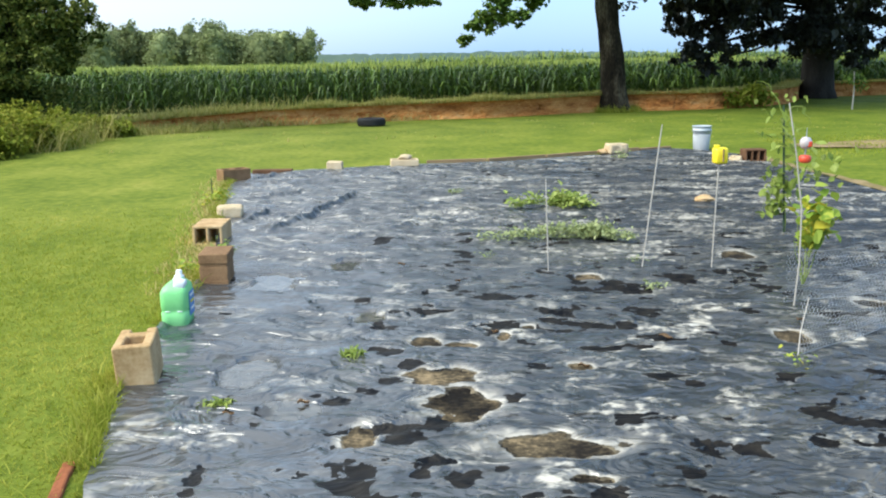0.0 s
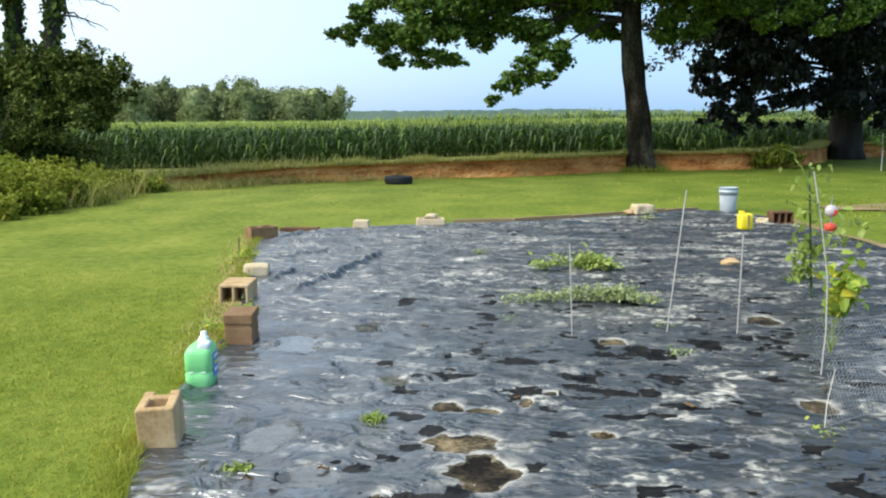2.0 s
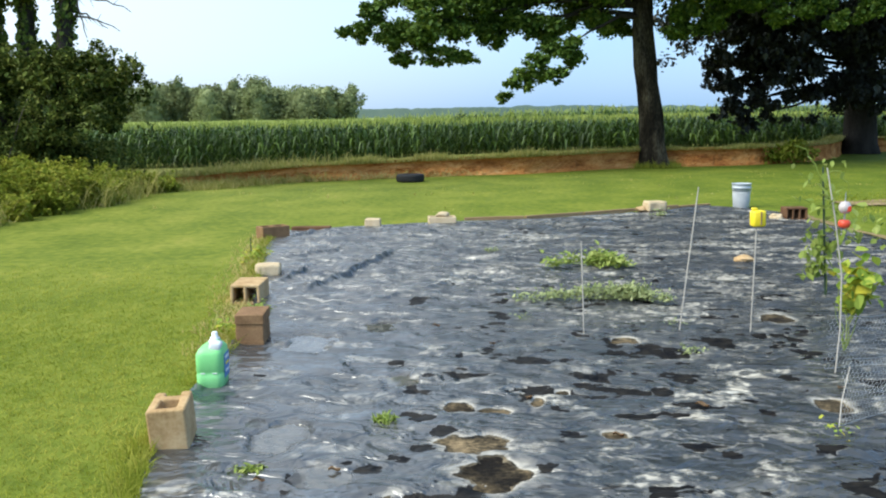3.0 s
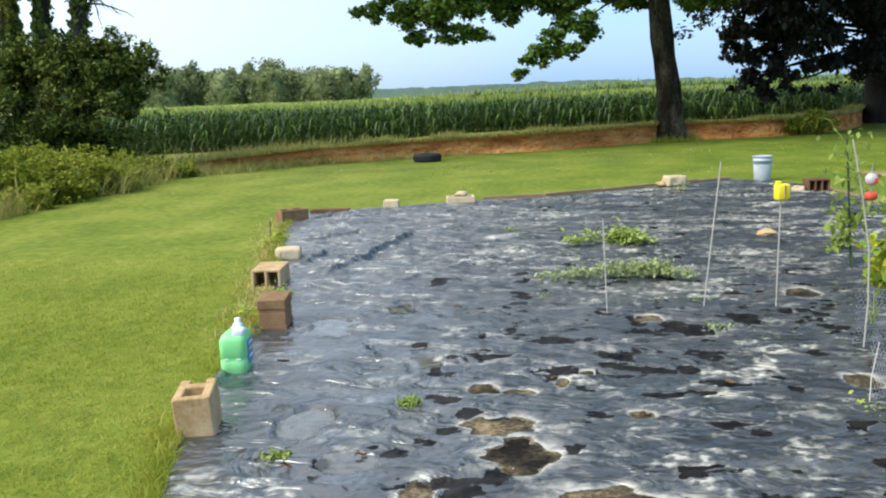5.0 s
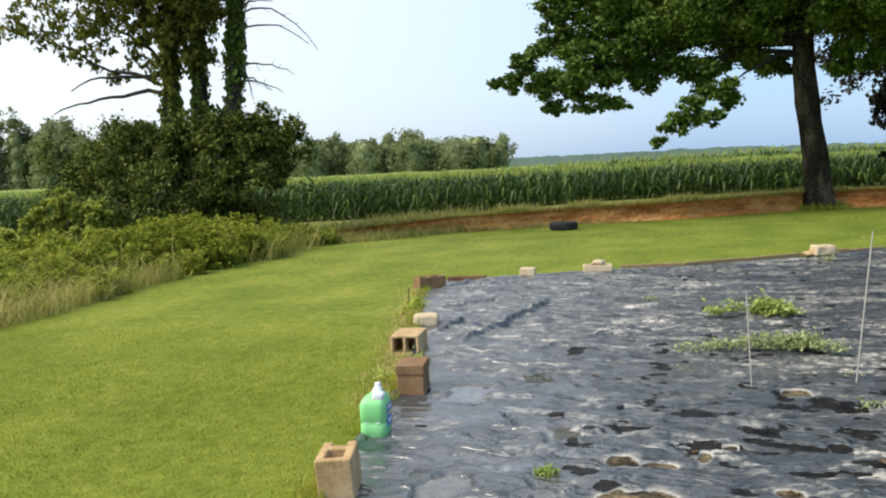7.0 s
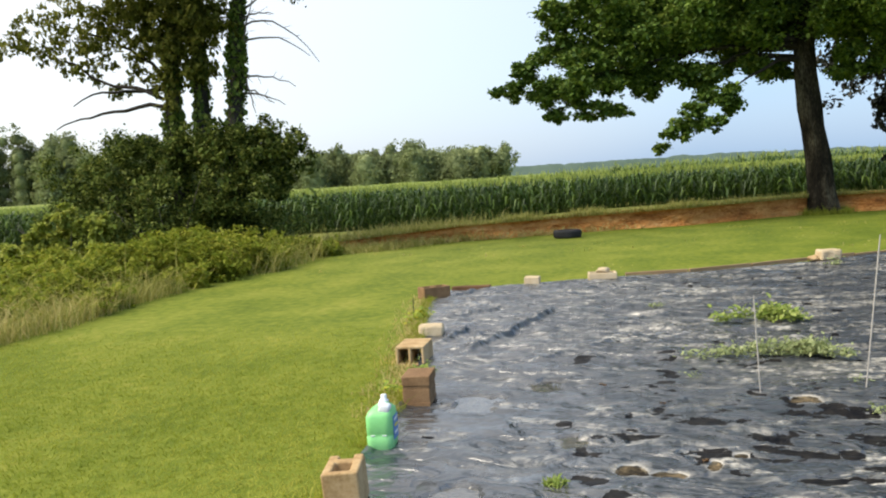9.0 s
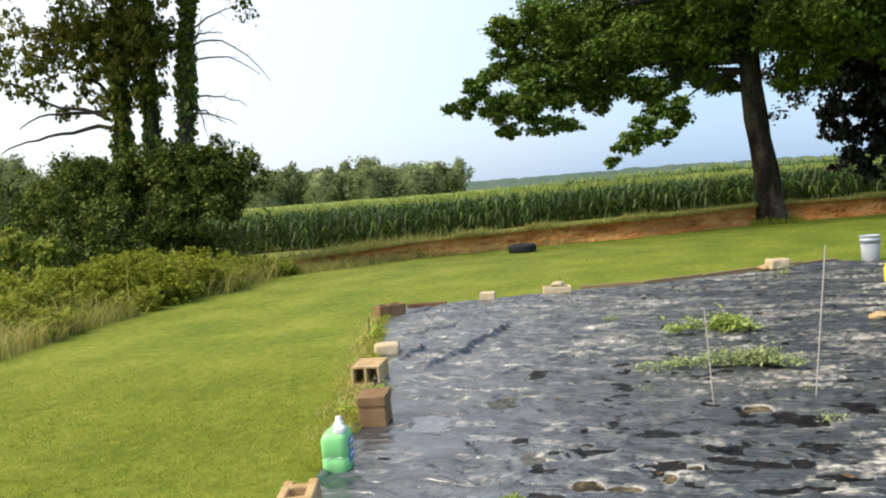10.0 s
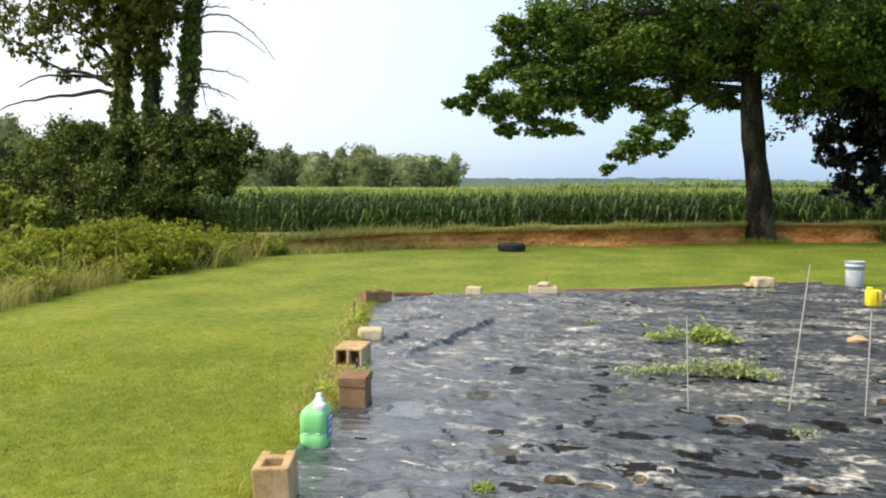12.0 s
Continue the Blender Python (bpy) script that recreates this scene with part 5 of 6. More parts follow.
def round_bush():
    rng = np.random.default_rng(16)
    bush = thing("bank_bush", pose(7.3, 27.25, 0), "low green bush growing against the earth bank", "bush")
    clumps = [(0, 0, 0.32, 0.4), (-0.5, 0, 0.22, 0.3), (0.5, 0.1, 0.25, 0.3), (0.15, -0.2, 0.55, 0.22)]
    part("leaves", leaf_mesh("leaves", clump_points(clumps, 200, rng), 0.11, rng), hedge_mat, bush)
    sapling = thing("young_tree", pose(9.7, 26.0, 0), "young sapling tied to a pale stake on the lawn", "tree")
    bm = bmesh.new()
    tube(bm, [(0, 0, -0.05), (0.02, 0, 0.5), (0, 0.02, 1.0)], [0.02, 0.016, 0.01], 6)
    part("trunk", bm, stake_mat, sapling)
    part("leaves", leaf_mesh("leaves", clump_points([(0, 0, 0.8, 0.3), (0.2, 0, 0.6, 0.2)], 120, rng), 0.09, rng), oak_mat, sapling)


round_bush()

# ---- blocks, boards and stones that hold the sheet down ----
def rotated(x, y, z, turn=0.0, lean=0.0):
    return pose(x, y, z, lean, 0, turn)


def cored_block(name, m, size, cores, axis, material, label, ears=False):
    """A hollow concrete block: size x, y, z; cores go through along the axis."""
    ob = thing(name, m, label, "concrete block")
    sx, sy, sz = size
    bm = bmesh.new()
    wall = 0.042 if ears else 0.025 if axis == "y" else 0.032
    long = sx if axis != "x" else sy
    deep = sy if axis == "z" else sz
    web = (long - wall * (cores + 1)) / cores
    cut = [0.0]
    for k in range(cores):
        cut += [cut[-1] + wall, cut[-1] + wall + web]
    cut.append(long)
    rows = [0.0, wall, deep - wall, deep]
    through_size = sz if axis == "z" else sy
    grid = {}

    def at(i, j, end):
        key = (i, j, end)
        if key not in grid:
            a, b, c = cut[i] - long / 2, rows[j], through_size * end
            grid[key] = bm.verts.new((a, b - deep / 2, c) if axis == "z" else (a, c - through_size / 2, b))
        return grid[key]

    solid = {(i, j) for i in range(len(cut) - 1) for j in range(3) if not (j == 1 and i % 2 == 1)}
    for i, j in solid:
        for end in (0, 1):
            bm.faces.new([at(i, j, end), at(i + 1, j, end), at(i + 1, j + 1, end), at(i, j + 1, end)])
        for (di, dj), (a, b) in {(-1, 0): ((0, 0), (0, 1)), (1, 0): ((1, 0), (1, 1)), (0, -1): ((0, 0), (1, 0)), (0, 1): ((0, 1), (1, 1))}.items():
            if (i + di, j + dj) not in solid:
                bm.faces.new([at(i + a[0], j + a[1], 0), at(i + b[0], j + b[1], 0), at(i + b[0], j + b[1], 1), at(i + a[0], j + a[1], 1)])
    bmesh.ops.recalc_face_normals(bm, faces=bm.faces[:])
    bmesh.ops.bevel(bm, geom=[e for e in bm.edges if e.calc_face_angle(0) > 0.5], offset=0.010, segments=3, affect="EDGES", profile=0.5)
    for v in bm.verts:
        v.co += 0.003 * noise.noise_vector(v.co * 14 + m.translation)
    part("body", bm, material, ob)
    if ears:
        for k in (-1, 1):
            bm = bmesh.new()
            box(bm, (k * (sx / 2 - 0.026), sy / 2 + 0.016, sz / 2 + 0.003), (0.05, 0.05, sz), bevel=0.012)
            part("flange", bm, material, ob)
    return ob


def plain_block(name, m, size, material, label, category="concrete block", bevel=0.012, wear=0.006):
    bm = bmesh.new()
    box(bm, (0, 0, size[2] / 2), size, bevel=bevel)
    bmesh.ops.subdivide_edges(bm, edges=[e for e in bm.edges if e.calc_length() > 0.08], cuts=2, use_grid_fill=True)
    for v in bm.verts:
        v.co += wear * noise.noise_vector(v.co * 11 + m.translation * 3)
    ob = part(name, bm, material)
    ob.matrix_world = m
    return tagged(ob, label, category)


def field_stone(m, size, material, label):
    bm = bmesh.new()
    bmesh.ops.create_icosphere(bm, subdivisions=3, radius=0.5)
    for v in bm.verts:
        k = 1 + 0.38 * noise.noise(v.co * 2.1 + m.translation) + 0.16 * noise.noise(v.co * 6 + m.translation)
        v.co = Vector((v.co.x * size[0] * k, v.co.y * size[1] * k, max(v.co.z * k, -0.32) * size[2] + 0.3 * size[2]))
    ob = part("stone", bm, material)
    ob.matrix_world = m
    return tagged(ob, label, "stone")


cored_block("half_cinder_block", pose(-1.57, 4.08, 0.0, 5, -3, 9), (0.168, 0.185, 0.20), 1, "z", tan_block_mat, "tan hollow half cinder block standing on the sheet's edge", ears=True)


def wall_block():
    ob = thing("retaining_wall_block", rotated(-1.775, 6.06, 0.0, 7), "brown grooved retaining-wall block on the sheet's edge", "concrete block")
    bm = bmesh.new()
    for z0, z1, w in ((0.0, 0.03, 0.196), (0.03, 0.115, 0.190), (0.115, 0.14, 0.184), (0.14, 0.20, 0.198)):
        box(bm, (0, 0, (z0 + z1) / 2), (w * 0.94, w + 0.09, z1 - z0 + 0.004), bevel=0.006)
    for v in bm.verts:
        v.co += 0.003 * noise.noise_vector(v.co * 16)
    part("body", bm, brown_block_mat, ob)


wall_block()
cored_block("cinder_block", rotated(-2.20, 7.45, -0.01, 4), (0.235, 0.37, 0.165), 2, "y", tan_block_mat, "tan hollow cinder block lying with its cores facing out")
plain_block("pale_block", rotated(-2.38, 8.65, 0.0, 12), (0.23, 0.22, 0.11), pale_block_mat, "worn cream-coloured concrete block on the sheet's edge", bevel=0.02, wear=0.014)
cored_block("brown_cinder_block", rotated(-3.06, 11.38, 0.0, 40), (0.36, 0.20, 0.15), 2, "z", brown_block_mat, "brown hollow block at the corner of the sheet")
plain_block("short_board", rotated(-2.75, 12.12, 0.0, 4), (0.50, 0.14, 0.055), rust_block_mat, "short brown board lying on the sheet", "board", 0.006)
plain_block("pale_block", rotated(-1.99, 12.4, 0.02, 3), (0.20, 0.2, 0.10), pale_block_mat, "small pale concrete block on the sheet's far edge")
cored_block("tan_cinder_block", rotated(-1.11, 12.75, 0.0, 8), (0.37, 0.26, 0.11), 2, "z", pale_block_mat, "tan cinder block lying on the sheet's far edge")
field_stone(rotated(-1.10, 12.75, 0.11, 40), (0.2, 0.16, 0.08), pale_block_mat, "flat stone lying on a cinder block")
plain_block("pale_block", rotated(1.90, 14.25, 0.02, 14), (0.30, 0.24, 0.15), pale_block_mat, "pale concrete block on the sheet's far edge", bevel=0.03, wear=0.02)
field_stone(rotated(1.70, 14.2, 0.02, 14), (0.16, 0.16, 0.1), tan_block_mat, "tan stone beside a concrete block")
field_stone(rotated(2.10, 9.36, 0.02, 10), (0.19, 0.16, 0.075), tan_block_mat, "tan stone weighing the sheet down")
field_stone(rotated(3.35, 13.1, 0.02, 10), (0.18, 0.15, 0.10), pale_block_mat, "grey stone by the brown block")
cored_block("brown_cinder_block", rotated(3.60, 13.15, 0.0, 6), (0.29, 0.22, 0.175), 3, "y", rust_block_mat, "brown cored block at the far corner of the sheet")


def edging():
    rnd = random.Random(9)
    pts = [(-0.85, 13.24), (0.0, 13.45), (0.85, 13.98), (1.7, 14.55), (2.35, 14.9), (2.9, 15.25)]
    for a, b in zip(pts, pts[1:]):
        mid, turn = ((a[0] + b[0]) / 2, (a[1] + b[1]) / 2), math.degrees(math.atan2(b[1] - a[1], b[0] - a[0]))
        plain_block("edging_board", rotated(mid[0], mid[1], -0.02, turn), (math.dist(a, b) - 0.02, 0.04, 0.055 + 0.015 * rnd.random()), timber_mat, "weathered brown edging board along the sheet's far side", "board", 0.005, 0.004)
    plain_block("clay_brick", rotated(-1.45, 2.98, -0.045, 104), (0.40, 0.045, 0.065), rust_mat, "rust-red clay brick half hidden in the grass", "brick", 0.008)


edging()


# ---- vessels ----
def detergent_jug():
    ob = thing("detergent_jug", rotated(-1.70, 5.02, 0.0, 6), "large bright green plastic detergent jug with white spout", "jug")
    bm = bmesh.new()
    rows = []
    for z, sx, sy in ((0.0, 0.060, 0.085), (0.012, 0.072, 0.098), (0.08, 0.074, 0.10), (0.085, 0.071, 0.097), (0.10, 0.071, 0.097), (0.105, 0.074, 0.10), (0.19, 0.074, 0.10), (0.215, 0.066, 0.09), (0.235, 0.045, 0.06), (0.25, 0.03, 0.034), (0.262, 0.024, 0.026)):
        ring = []
        for i in range(32):
            a = 2 * math.pi * i / 32
            c, s = math.cos(a), math.sin(a)
            k = 1 / (abs(c) ** 7 + abs(s) ** 7) ** (1 / 7)
            off = 0.02 * max(0, z - 0.2) / 0.06
            ring.append(bm.verts.new((sx * c * k + off, sy * s * k, z)))
        rows.append(ring)
    for a, b in zip(rows, rows[1:]):
        for i in range(32):
            bm.faces.new((a[i], a[(i + 1) % 32], b[(i + 1) % 32], b[i]))
    bm.faces.new(rows[0][::-1]), bm.faces.new(rows[-1])
    body = part("body", bm, jug_mat, ob, shade=True)
    bm = bmesh.new()
    lathe(bm, [(0.0, 0.300), (0.014, 0.300), (0.017, 0.295), (0.017, 0.272), (0.026, 0.270), (0.028, 0.255), (0.0, 0.254)], 18, Matrix.Translation((0.02, 0, 0)))
    part("cap", bm, white_plastic_mat, ob, "white cap", True)
    bm = bmesh.new()
    box(bm, (-0.026, -0.050, 0.236), (0.062, 0.07, 0.050), Matrix.Rotation(0.25, 4, "Y"), 0.012)
    tube(bm, [(-0.008, -0.03, 0.225), (0.006, -0.016, 0.255), (0.018, -0.004, 0.276)], [0.018, 0.013, 0.010], 10)
    part("handle", bm, white_plastic_mat, ob, "white handle", True)
    bm = bmesh.new()
    box(bm, (0.0755, 0.01, 0.12), (0.003, 0.12, 0.13), bevel=0.0012)
    label = part("label", bm, label_mat, ob, "blue and white printed label")
    for k, (z, w, tint) in enumerate(((0.165, 0.09, white_plastic_mat), (0.13, 0.07, yellow_mat), (0.09, 0.085, white_plastic_mat))):
        bm = bmesh.new()
        box(bm, (0.0785, 0.01, z), (0.002, w, 0.014), bevel=0.0006)
        part("print_bar", bm, tint, label)
    for k in (-1, 1):
        bm = bmesh.new()
        box(bm, (k * 0.032, -0.0985, 0.093), (0.026, 0.004, 0.006), bevel=0.0015)
        part("ridge", bm, white_plastic_mat, ob)


detergent_jug()


def bucket():
    ob = thing("plastic_bucket", rotated(3.27, 14.8, 0.0), "grey-blue plastic bucket standing behind the sheet", "bucket")
    bm = bmesh.new()
    lathe(bm, [(0.0, 0.004), (0.125, 0.0), (0.130, 0.01), (0.143, 0.26), (0.139, 0.262), (0.126, 0.02), (0.0, 0.016)], 32)
    part("body", bm, bucket_low_mat, ob, "dusty grey lower wall", True)
    bm = bmesh.new()
    lathe(bm, [(0.139, 0.258), (0.144, 0.26), (0.147, 0.31), (0.156, 0.312), (0.157, 0.322), (0.149, 0.324), (0.151, 0.372), (0.160, 0.374), (0.160, 0.386), (0.146, 0.388), (0.140, 0.27), (0.139, 0.258)], 32)
    part("rim", bm, bucket_mat, ob, "blue-grey rim bands", True)
    bm = bmesh.new()
    ob.scale = (0.92, 0.92, 0.98)
    tube(bm, [(0.158 * math.cos(a), -0.02 - 0.155 * math.sin(a), 0.33 - 0.10 * math.sin(a)) for a in [math.pi * k / 14 for k in range(15)]], 0.003, 6)
    part("bail_handle", bm, wire_mat, ob)


bucket()


def stake(m, tall, r, lean_x, lean_y, material, label, name="garden_stake"):
    bm = bmesh.new()
    n = 9
    tube(bm, [(lean_x * k / n, lean_y * k / n, -0.08 + (tall + 0.08) * k / n) for k in range(n + 1)], [r * (1.0 if k < n else 0.8) for k in range(n + 1)], 8)
    for k in range(2, n, 2):
        tube(bm, [(lean_x * k / n, lean_y * k / n, -0.08 + (tall + 0.08) * k / n - 0.006), (lean_x * k / n, lean_y * k / n, -0.08 + (tall + 0.08) * k / n + 0.006)], r * 1.25, 8)
    ob = part(name, bm, material, shade=False)
    ob.matrix_world = m
    return tagged(ob, label, "stake", "stakes in the garden bed")


stake(pose(0.39, 6.25, 0.01), 0.62, 0.0044, -0.025, 0, stake_mat, "thin pale garden stake standing in the sheet")
stake(pose(1.02, 6.41, 0.01), 0.95, 0.0048, 0.12, 0.05, stake_mat, "tall thin pale garden stake leaning a little")
stake(pose(1.49, 6.41, 0.01), 0.72, 0.0048, 0.02, 0, stake_mat, "pale garden stake carrying an upturned yellow jug")


def yellow_jug():
    ob = thing("yellow_jug", rotated(1.515, 6.41, 0.70, 12), "bright yellow plastic jug upturned on a stake", "jug")
    ob.scale = (1.0, 1.0, 0.86)
    bm = bmesh.new()
    box(bm, (0, 0, 0.065), (0.092, 0.07, 0.125), bevel=0.016)
    part("body", bm, yellow_mat, ob, shade=True)
    bm = bmesh.new()
    box(bm, (-0.025, 0, 0.137), (0.035, 0.03, 0.022), bevel=0.006)
    part("lug", bm, yellow_mat, ob)
    bm = bmesh.new()
    box(bm, (0.006, -0.0385, 0.07), (0.009, 0.006, 0.10), bevel=0.002)
    part("seam", bm, timber_mat, ob, "brown seam strip")


yellow_jug()
stake(pose(-2.86, 9.75, 0.0), 0.22, 0.005, 0.0, 0, green_stake_mat, "short thin dark stake at the edge of the sheet")


def tyre():
    ob = thing("old_tyre", rotated(-2.55, 21.2, 0.0), "old black rubber tyre lying on the grass", "tyre")
    ob.scale = (0.95, 0.95, 0.88)
    bm = bmesh.new()
    lathe(bm, [(0.19, 0.02), (0.24, 0.0), (0.30, 0.003), (0.320, 0.022), (0.325, 0.10), (0.320, 0.178), (0.30, 0.197), (0.24, 0.20), (0.19, 0.18), (0.20, 0.10), (0.19, 0.02)], 40)
    part("casing", bm, rubber_mat, ob, shade=True)
    bm = bmesh.new()
    for k in range(44):
        a = 2 * math.pi * k / 44
        box(bm, (0.325, 0, 0.10), (0.012, 0.028, 0.10), Matrix.Rotation(a, 4, "Z"))
    part("tread", bm, rubber_mat, ob)


tyre()


# ---- plants in the bed ----
def stem_line(bm, a, b, sag, r, rnd, n=6):
    way = bend(a, b, n, sag, 0.012, rnd)
    tube(bm, way, [r * (1 - 0.7 * k / n) for k in range(n + 1)], 5)
    return way


def vine(name, m, runs, count, size, material, label, seed, tall=0.10, category="plant", ratio=0.75, droop=0.1, loose=1.0):
    """A low plant: runners from the root with leaves standing along them."""
    rng, rnd = np.random.default_rng(seed), random.Random(seed)
    ob = thing(name, m, label, category)
    bm, pts = bmesh.new(), []
    for x, y in runs:
        way = stem_line(bm, (0, 0, 0.0), (x, y, 0.006), -min(0.03, tall * 0.35), 0.005 if tall > 0.04 else 0.003, rnd)
        for _ in range(max(4, count // len(runs))):
            k = rnd.random() ** 0.7 * (len(way) - 1)
            p = way[int(k)].lerp(way[min(int(k) + 1, len(way) - 1)], k % 1)
            pts.append((p.x + rnd.gauss(0, 0.035) * loose, p.y + rnd.gauss(0, 0.05) * loose, p.z + abs(rnd.gauss(0, tall)) * (1.1 - 0.6 * k / len(way)) + 0.004))
    part("stem", bm, material, ob)
    part("leaves", leaf_mesh("leaves", np.array(pts), size, rng, droop=droop, ratio=ratio), material, ob)
    return ob


vine("melon_plant", pose(0.78, 7.42, 0.03), [(-0.86, -0.10), (-0.62, 0.02), (-0.36, 0.06), (0.30, -0.20), (0.16, 0.08), (0.05, -0.04), (-0.12, 0.1), (0.12, -0.02)], 1900, 0.032, melon_mat, "sprawling pale green melon vine on the sheet", 31, 0.042, ratio=0.6)
vine("melon_plant", pose(0.70, 8.98, 0.03), [(-0.50, -0.08), (0.26, 0.0), (0.1, 0.12), (-0.1, 0.06), (0.15, -0.1), (0.02, 0.02)], 1100, 0.038, lush_mat, "bright green melon plant on the sheet", 32, 0.06)
vine("weed_tuft", pose(-0.67, 4.42, 0.0), [(-0.03, 0), (0.03, 0.015), (0.015, -0.025), (-0.015, 0.03)], 150, 0.05, lush_mat, "small green weed in a slit of the sheet", 33, 0.010, ratio=0.2, droop=-0.55, loose=0.45)
vine("weed_tuft", pose(-1.13, 3.76, 0.0), [(-0.03, 0), (0.03, 0.01), (0.01, -0.02)], 110, 0.032, bean_mat, "small flat weed in a slit of the sheet", 34, 0.006, ratio=0.4, droop=-0.1, loose=0.6)
vine("weed_tuft", pose(-0.03, 6.71, 0.0), [(-0.05, 0), (0.05, 0.02), (0.02, -0.05)], 60, 0.018, melon_mat, "small green seedling in the sheet", 35, 0.018)
vine("weed_tuft", pose(1.0, 5.84, 0.0), [(-0.045, 0), (0.045, 0.02), (0.02, -0.05)], 60, 0.020, melon_mat, "small green seedling in the sheet", 36, 0.02)
vine("weed_tuft", pose(1.05, 6.55, 0.0), [(-0.03, 0), (0.03, 0.03)], 20, 0.022, melon_mat, "small green seedling by a stake", 37, 0.02)
vine("weed_tuft", pose(1.42, 4.36, 0.0), [(-0.03, 0), (0.04, 0.02), (0.02, -0.03)], 40, 0.020, yellow_leaf_mat, "yellowing weed at the foot of the wire", 38, 0.014)
vine("weed_tuft", pose(1.88, 13.5, 0.02), [(-0.06, 0), (0.06, 0.03), (0.03, -0.06)], 50, 0.04, melon_mat, "pale green seedling near the sheet's far side", 39, 0.05)
vine("weed_tuft", pose(-2.0, 6.95, 0.0), [(-0.08, 0.02), (0.07, 0.04), (0.03, -0.07), (-0.05, -0.08)], 120, 0.034, bean_mat, "green weed between two blocks on the sheet's edge", 42, 0.03)
vine("weed_tuft", pose(-2.0, 6.25, 0.0), [(-0.08, 0.05), (0.03, 0.09), (-0.03, -0.07), (-0.1, 0.16)], 110, 0.032, yellow_leaf_mat, "yellowing weed beside the brown block", 43, 0.04)
vine("weed_tuft", pose(-2.75, 9.6, 0.0), [(-0.05, 0.15), (0.03, 0.25), (-0.03, -0.17), (-0.06, -0.3)], 160, 0.034, yellow_leaf_mat, "yellow and orange weeds on the sheet's edge", 44, 0.06)
vine("weed_tuft", pose(-0.35, 10.0, 0.02), [(-0.06, 0), (0.06, 0.03), (0.03, -0.05)], 60, 0.022, melon_mat, "small green seedling in the sheet", 40, 0.025)


def bean_plant():
    """A climber on a dark stake, and a pale stake whose arching top carries the red feeder."""
    rng, rnd = np.random.default_rng(41), random.Random(41)
    ob = thing("climbing_plant", pose(2.34, 7.62, 0.0), "spindly climbing plant with pale leaves on a dark stake", "plant")
    bm = bmesh.new()
    tube(bm, [(0, 0, -0.05), (-0.03, 0, 0.5), (-0.06, 0, 1.02)], [0.008, 0.008, 0.007], 8)
    part("green_stake", bm, green_stake_mat, ob, "dark green stake")
    bm = bmesh.new()
    stem_line(bm, (0, 0, 0.02), (-0.05, 0, 0.95), 0, 0.006, rnd, 9)
    stem_line(bm, (-0.04, 0, 0.70), (0.20, 0, 0.60), -0.05, 0.005, rnd)
    stem_line(bm, (-0.02, 0, 0.45), (-0.19, 0, 0.17), -0.05, 0.005, rnd)
    part("stem", bm, bean_mat, ob)
    pts = [(rnd.gauss(-0.05, 0.06) - 0.10 * (0.5 - z) * (z < 0.3), rnd.gauss(0, 0.06), z) for z in [rnd.uniform(0.16, 0.50) for _ in range(110)]] + [(rnd.gauss(-0.04, 0.06), rnd.gauss(0, 0.05), rnd.uniform(0.5, 0.95)) for _ in range(34)]
    pts += [(rnd.gauss(0.22, 0.12), rnd.gauss(0, 0.08), rnd.gauss(0.57, 0.07)) for _ in range(40)]
    part("leaves", leaf_mesh("leaves", np.array(pts), 0.065, rng, droop=0.8, ratio=0.75), bean_mat, ob)
    tall = thing("arching_stake", pose(1.71, 5.38, 0.0), "tall pale bamboo stake with an arching dry stem on top", "stake", "stakes in the garden bed")
    bm = bmesh.new()
    tube(bm, [(0, 0, -0.06), (0.02, 0.0, 0.25), (0.015, 0, 0.55), (-0.03, 0, 0.85), (-0.08, 0.02, 1.14)], [0.0048, 0.0048, 0.0045, 0.004, 0.004], 8)
    part("cane", bm, stake_mat, tall)
    bm = bmesh.new()
    stem_line(bm, (-0.08, 0.02, 1.05), (-0.26, 0.02, 1.26), -0.05, 0.005, rnd)
    stem_line(bm, (-0.08, 0.02, 1.10), (0.05, 0.04, 1.00), -0.06, 0.005, rnd)
    part("dry_stem", bm, bean_mat, tall, "arching green stem")
    pts = [(rnd.uniform(-0.26, 0.02), rnd.gauss(0.02, 0.03), 1.20 - rnd.uniform(0, 0.25)) for _ in range(26)]
    part("leaves", leaf_mesh("leaves", np.array(pts), 0.034, rng, droop=0.5, ratio=0.7), bean_mat, tall)
    low = thing("yellowing_plant", pose(1.93, 5.9, 0.0), "bushy young plant with yellow-green leaves in the bed", "plant")
    bm = bmesh.new()
    for x, z in ((-0.05, 0.3), (0.02, 0.42), (0.1, 0.38), (0.16, 0.3), (-0.08, 0.2)):
        stem_line(bm, (0, 0, 0.0), (x, rnd.uniform(-0.05, 0.05), z + 0.1), 0, 0.005, rnd)
    part("stem", bm, bean_mat, low)
    pts = [(rnd.gauss(0.06, 0.05), rnd.gauss(0, 0.05), rnd.gauss(0.41, 0.075)) for _ in range(95)] + [(rnd.gauss(0.0, 0.035), rnd.gauss(0, 0.03), rnd.gauss(0.28, 0.03)) for _ in range(22)]
    part("leaves", leaf_mesh("leaves", np.array(pts), 0.075, rng, droop=0.6, ratio=0.9), yellow_leaf_mat, low)


bean_plant()


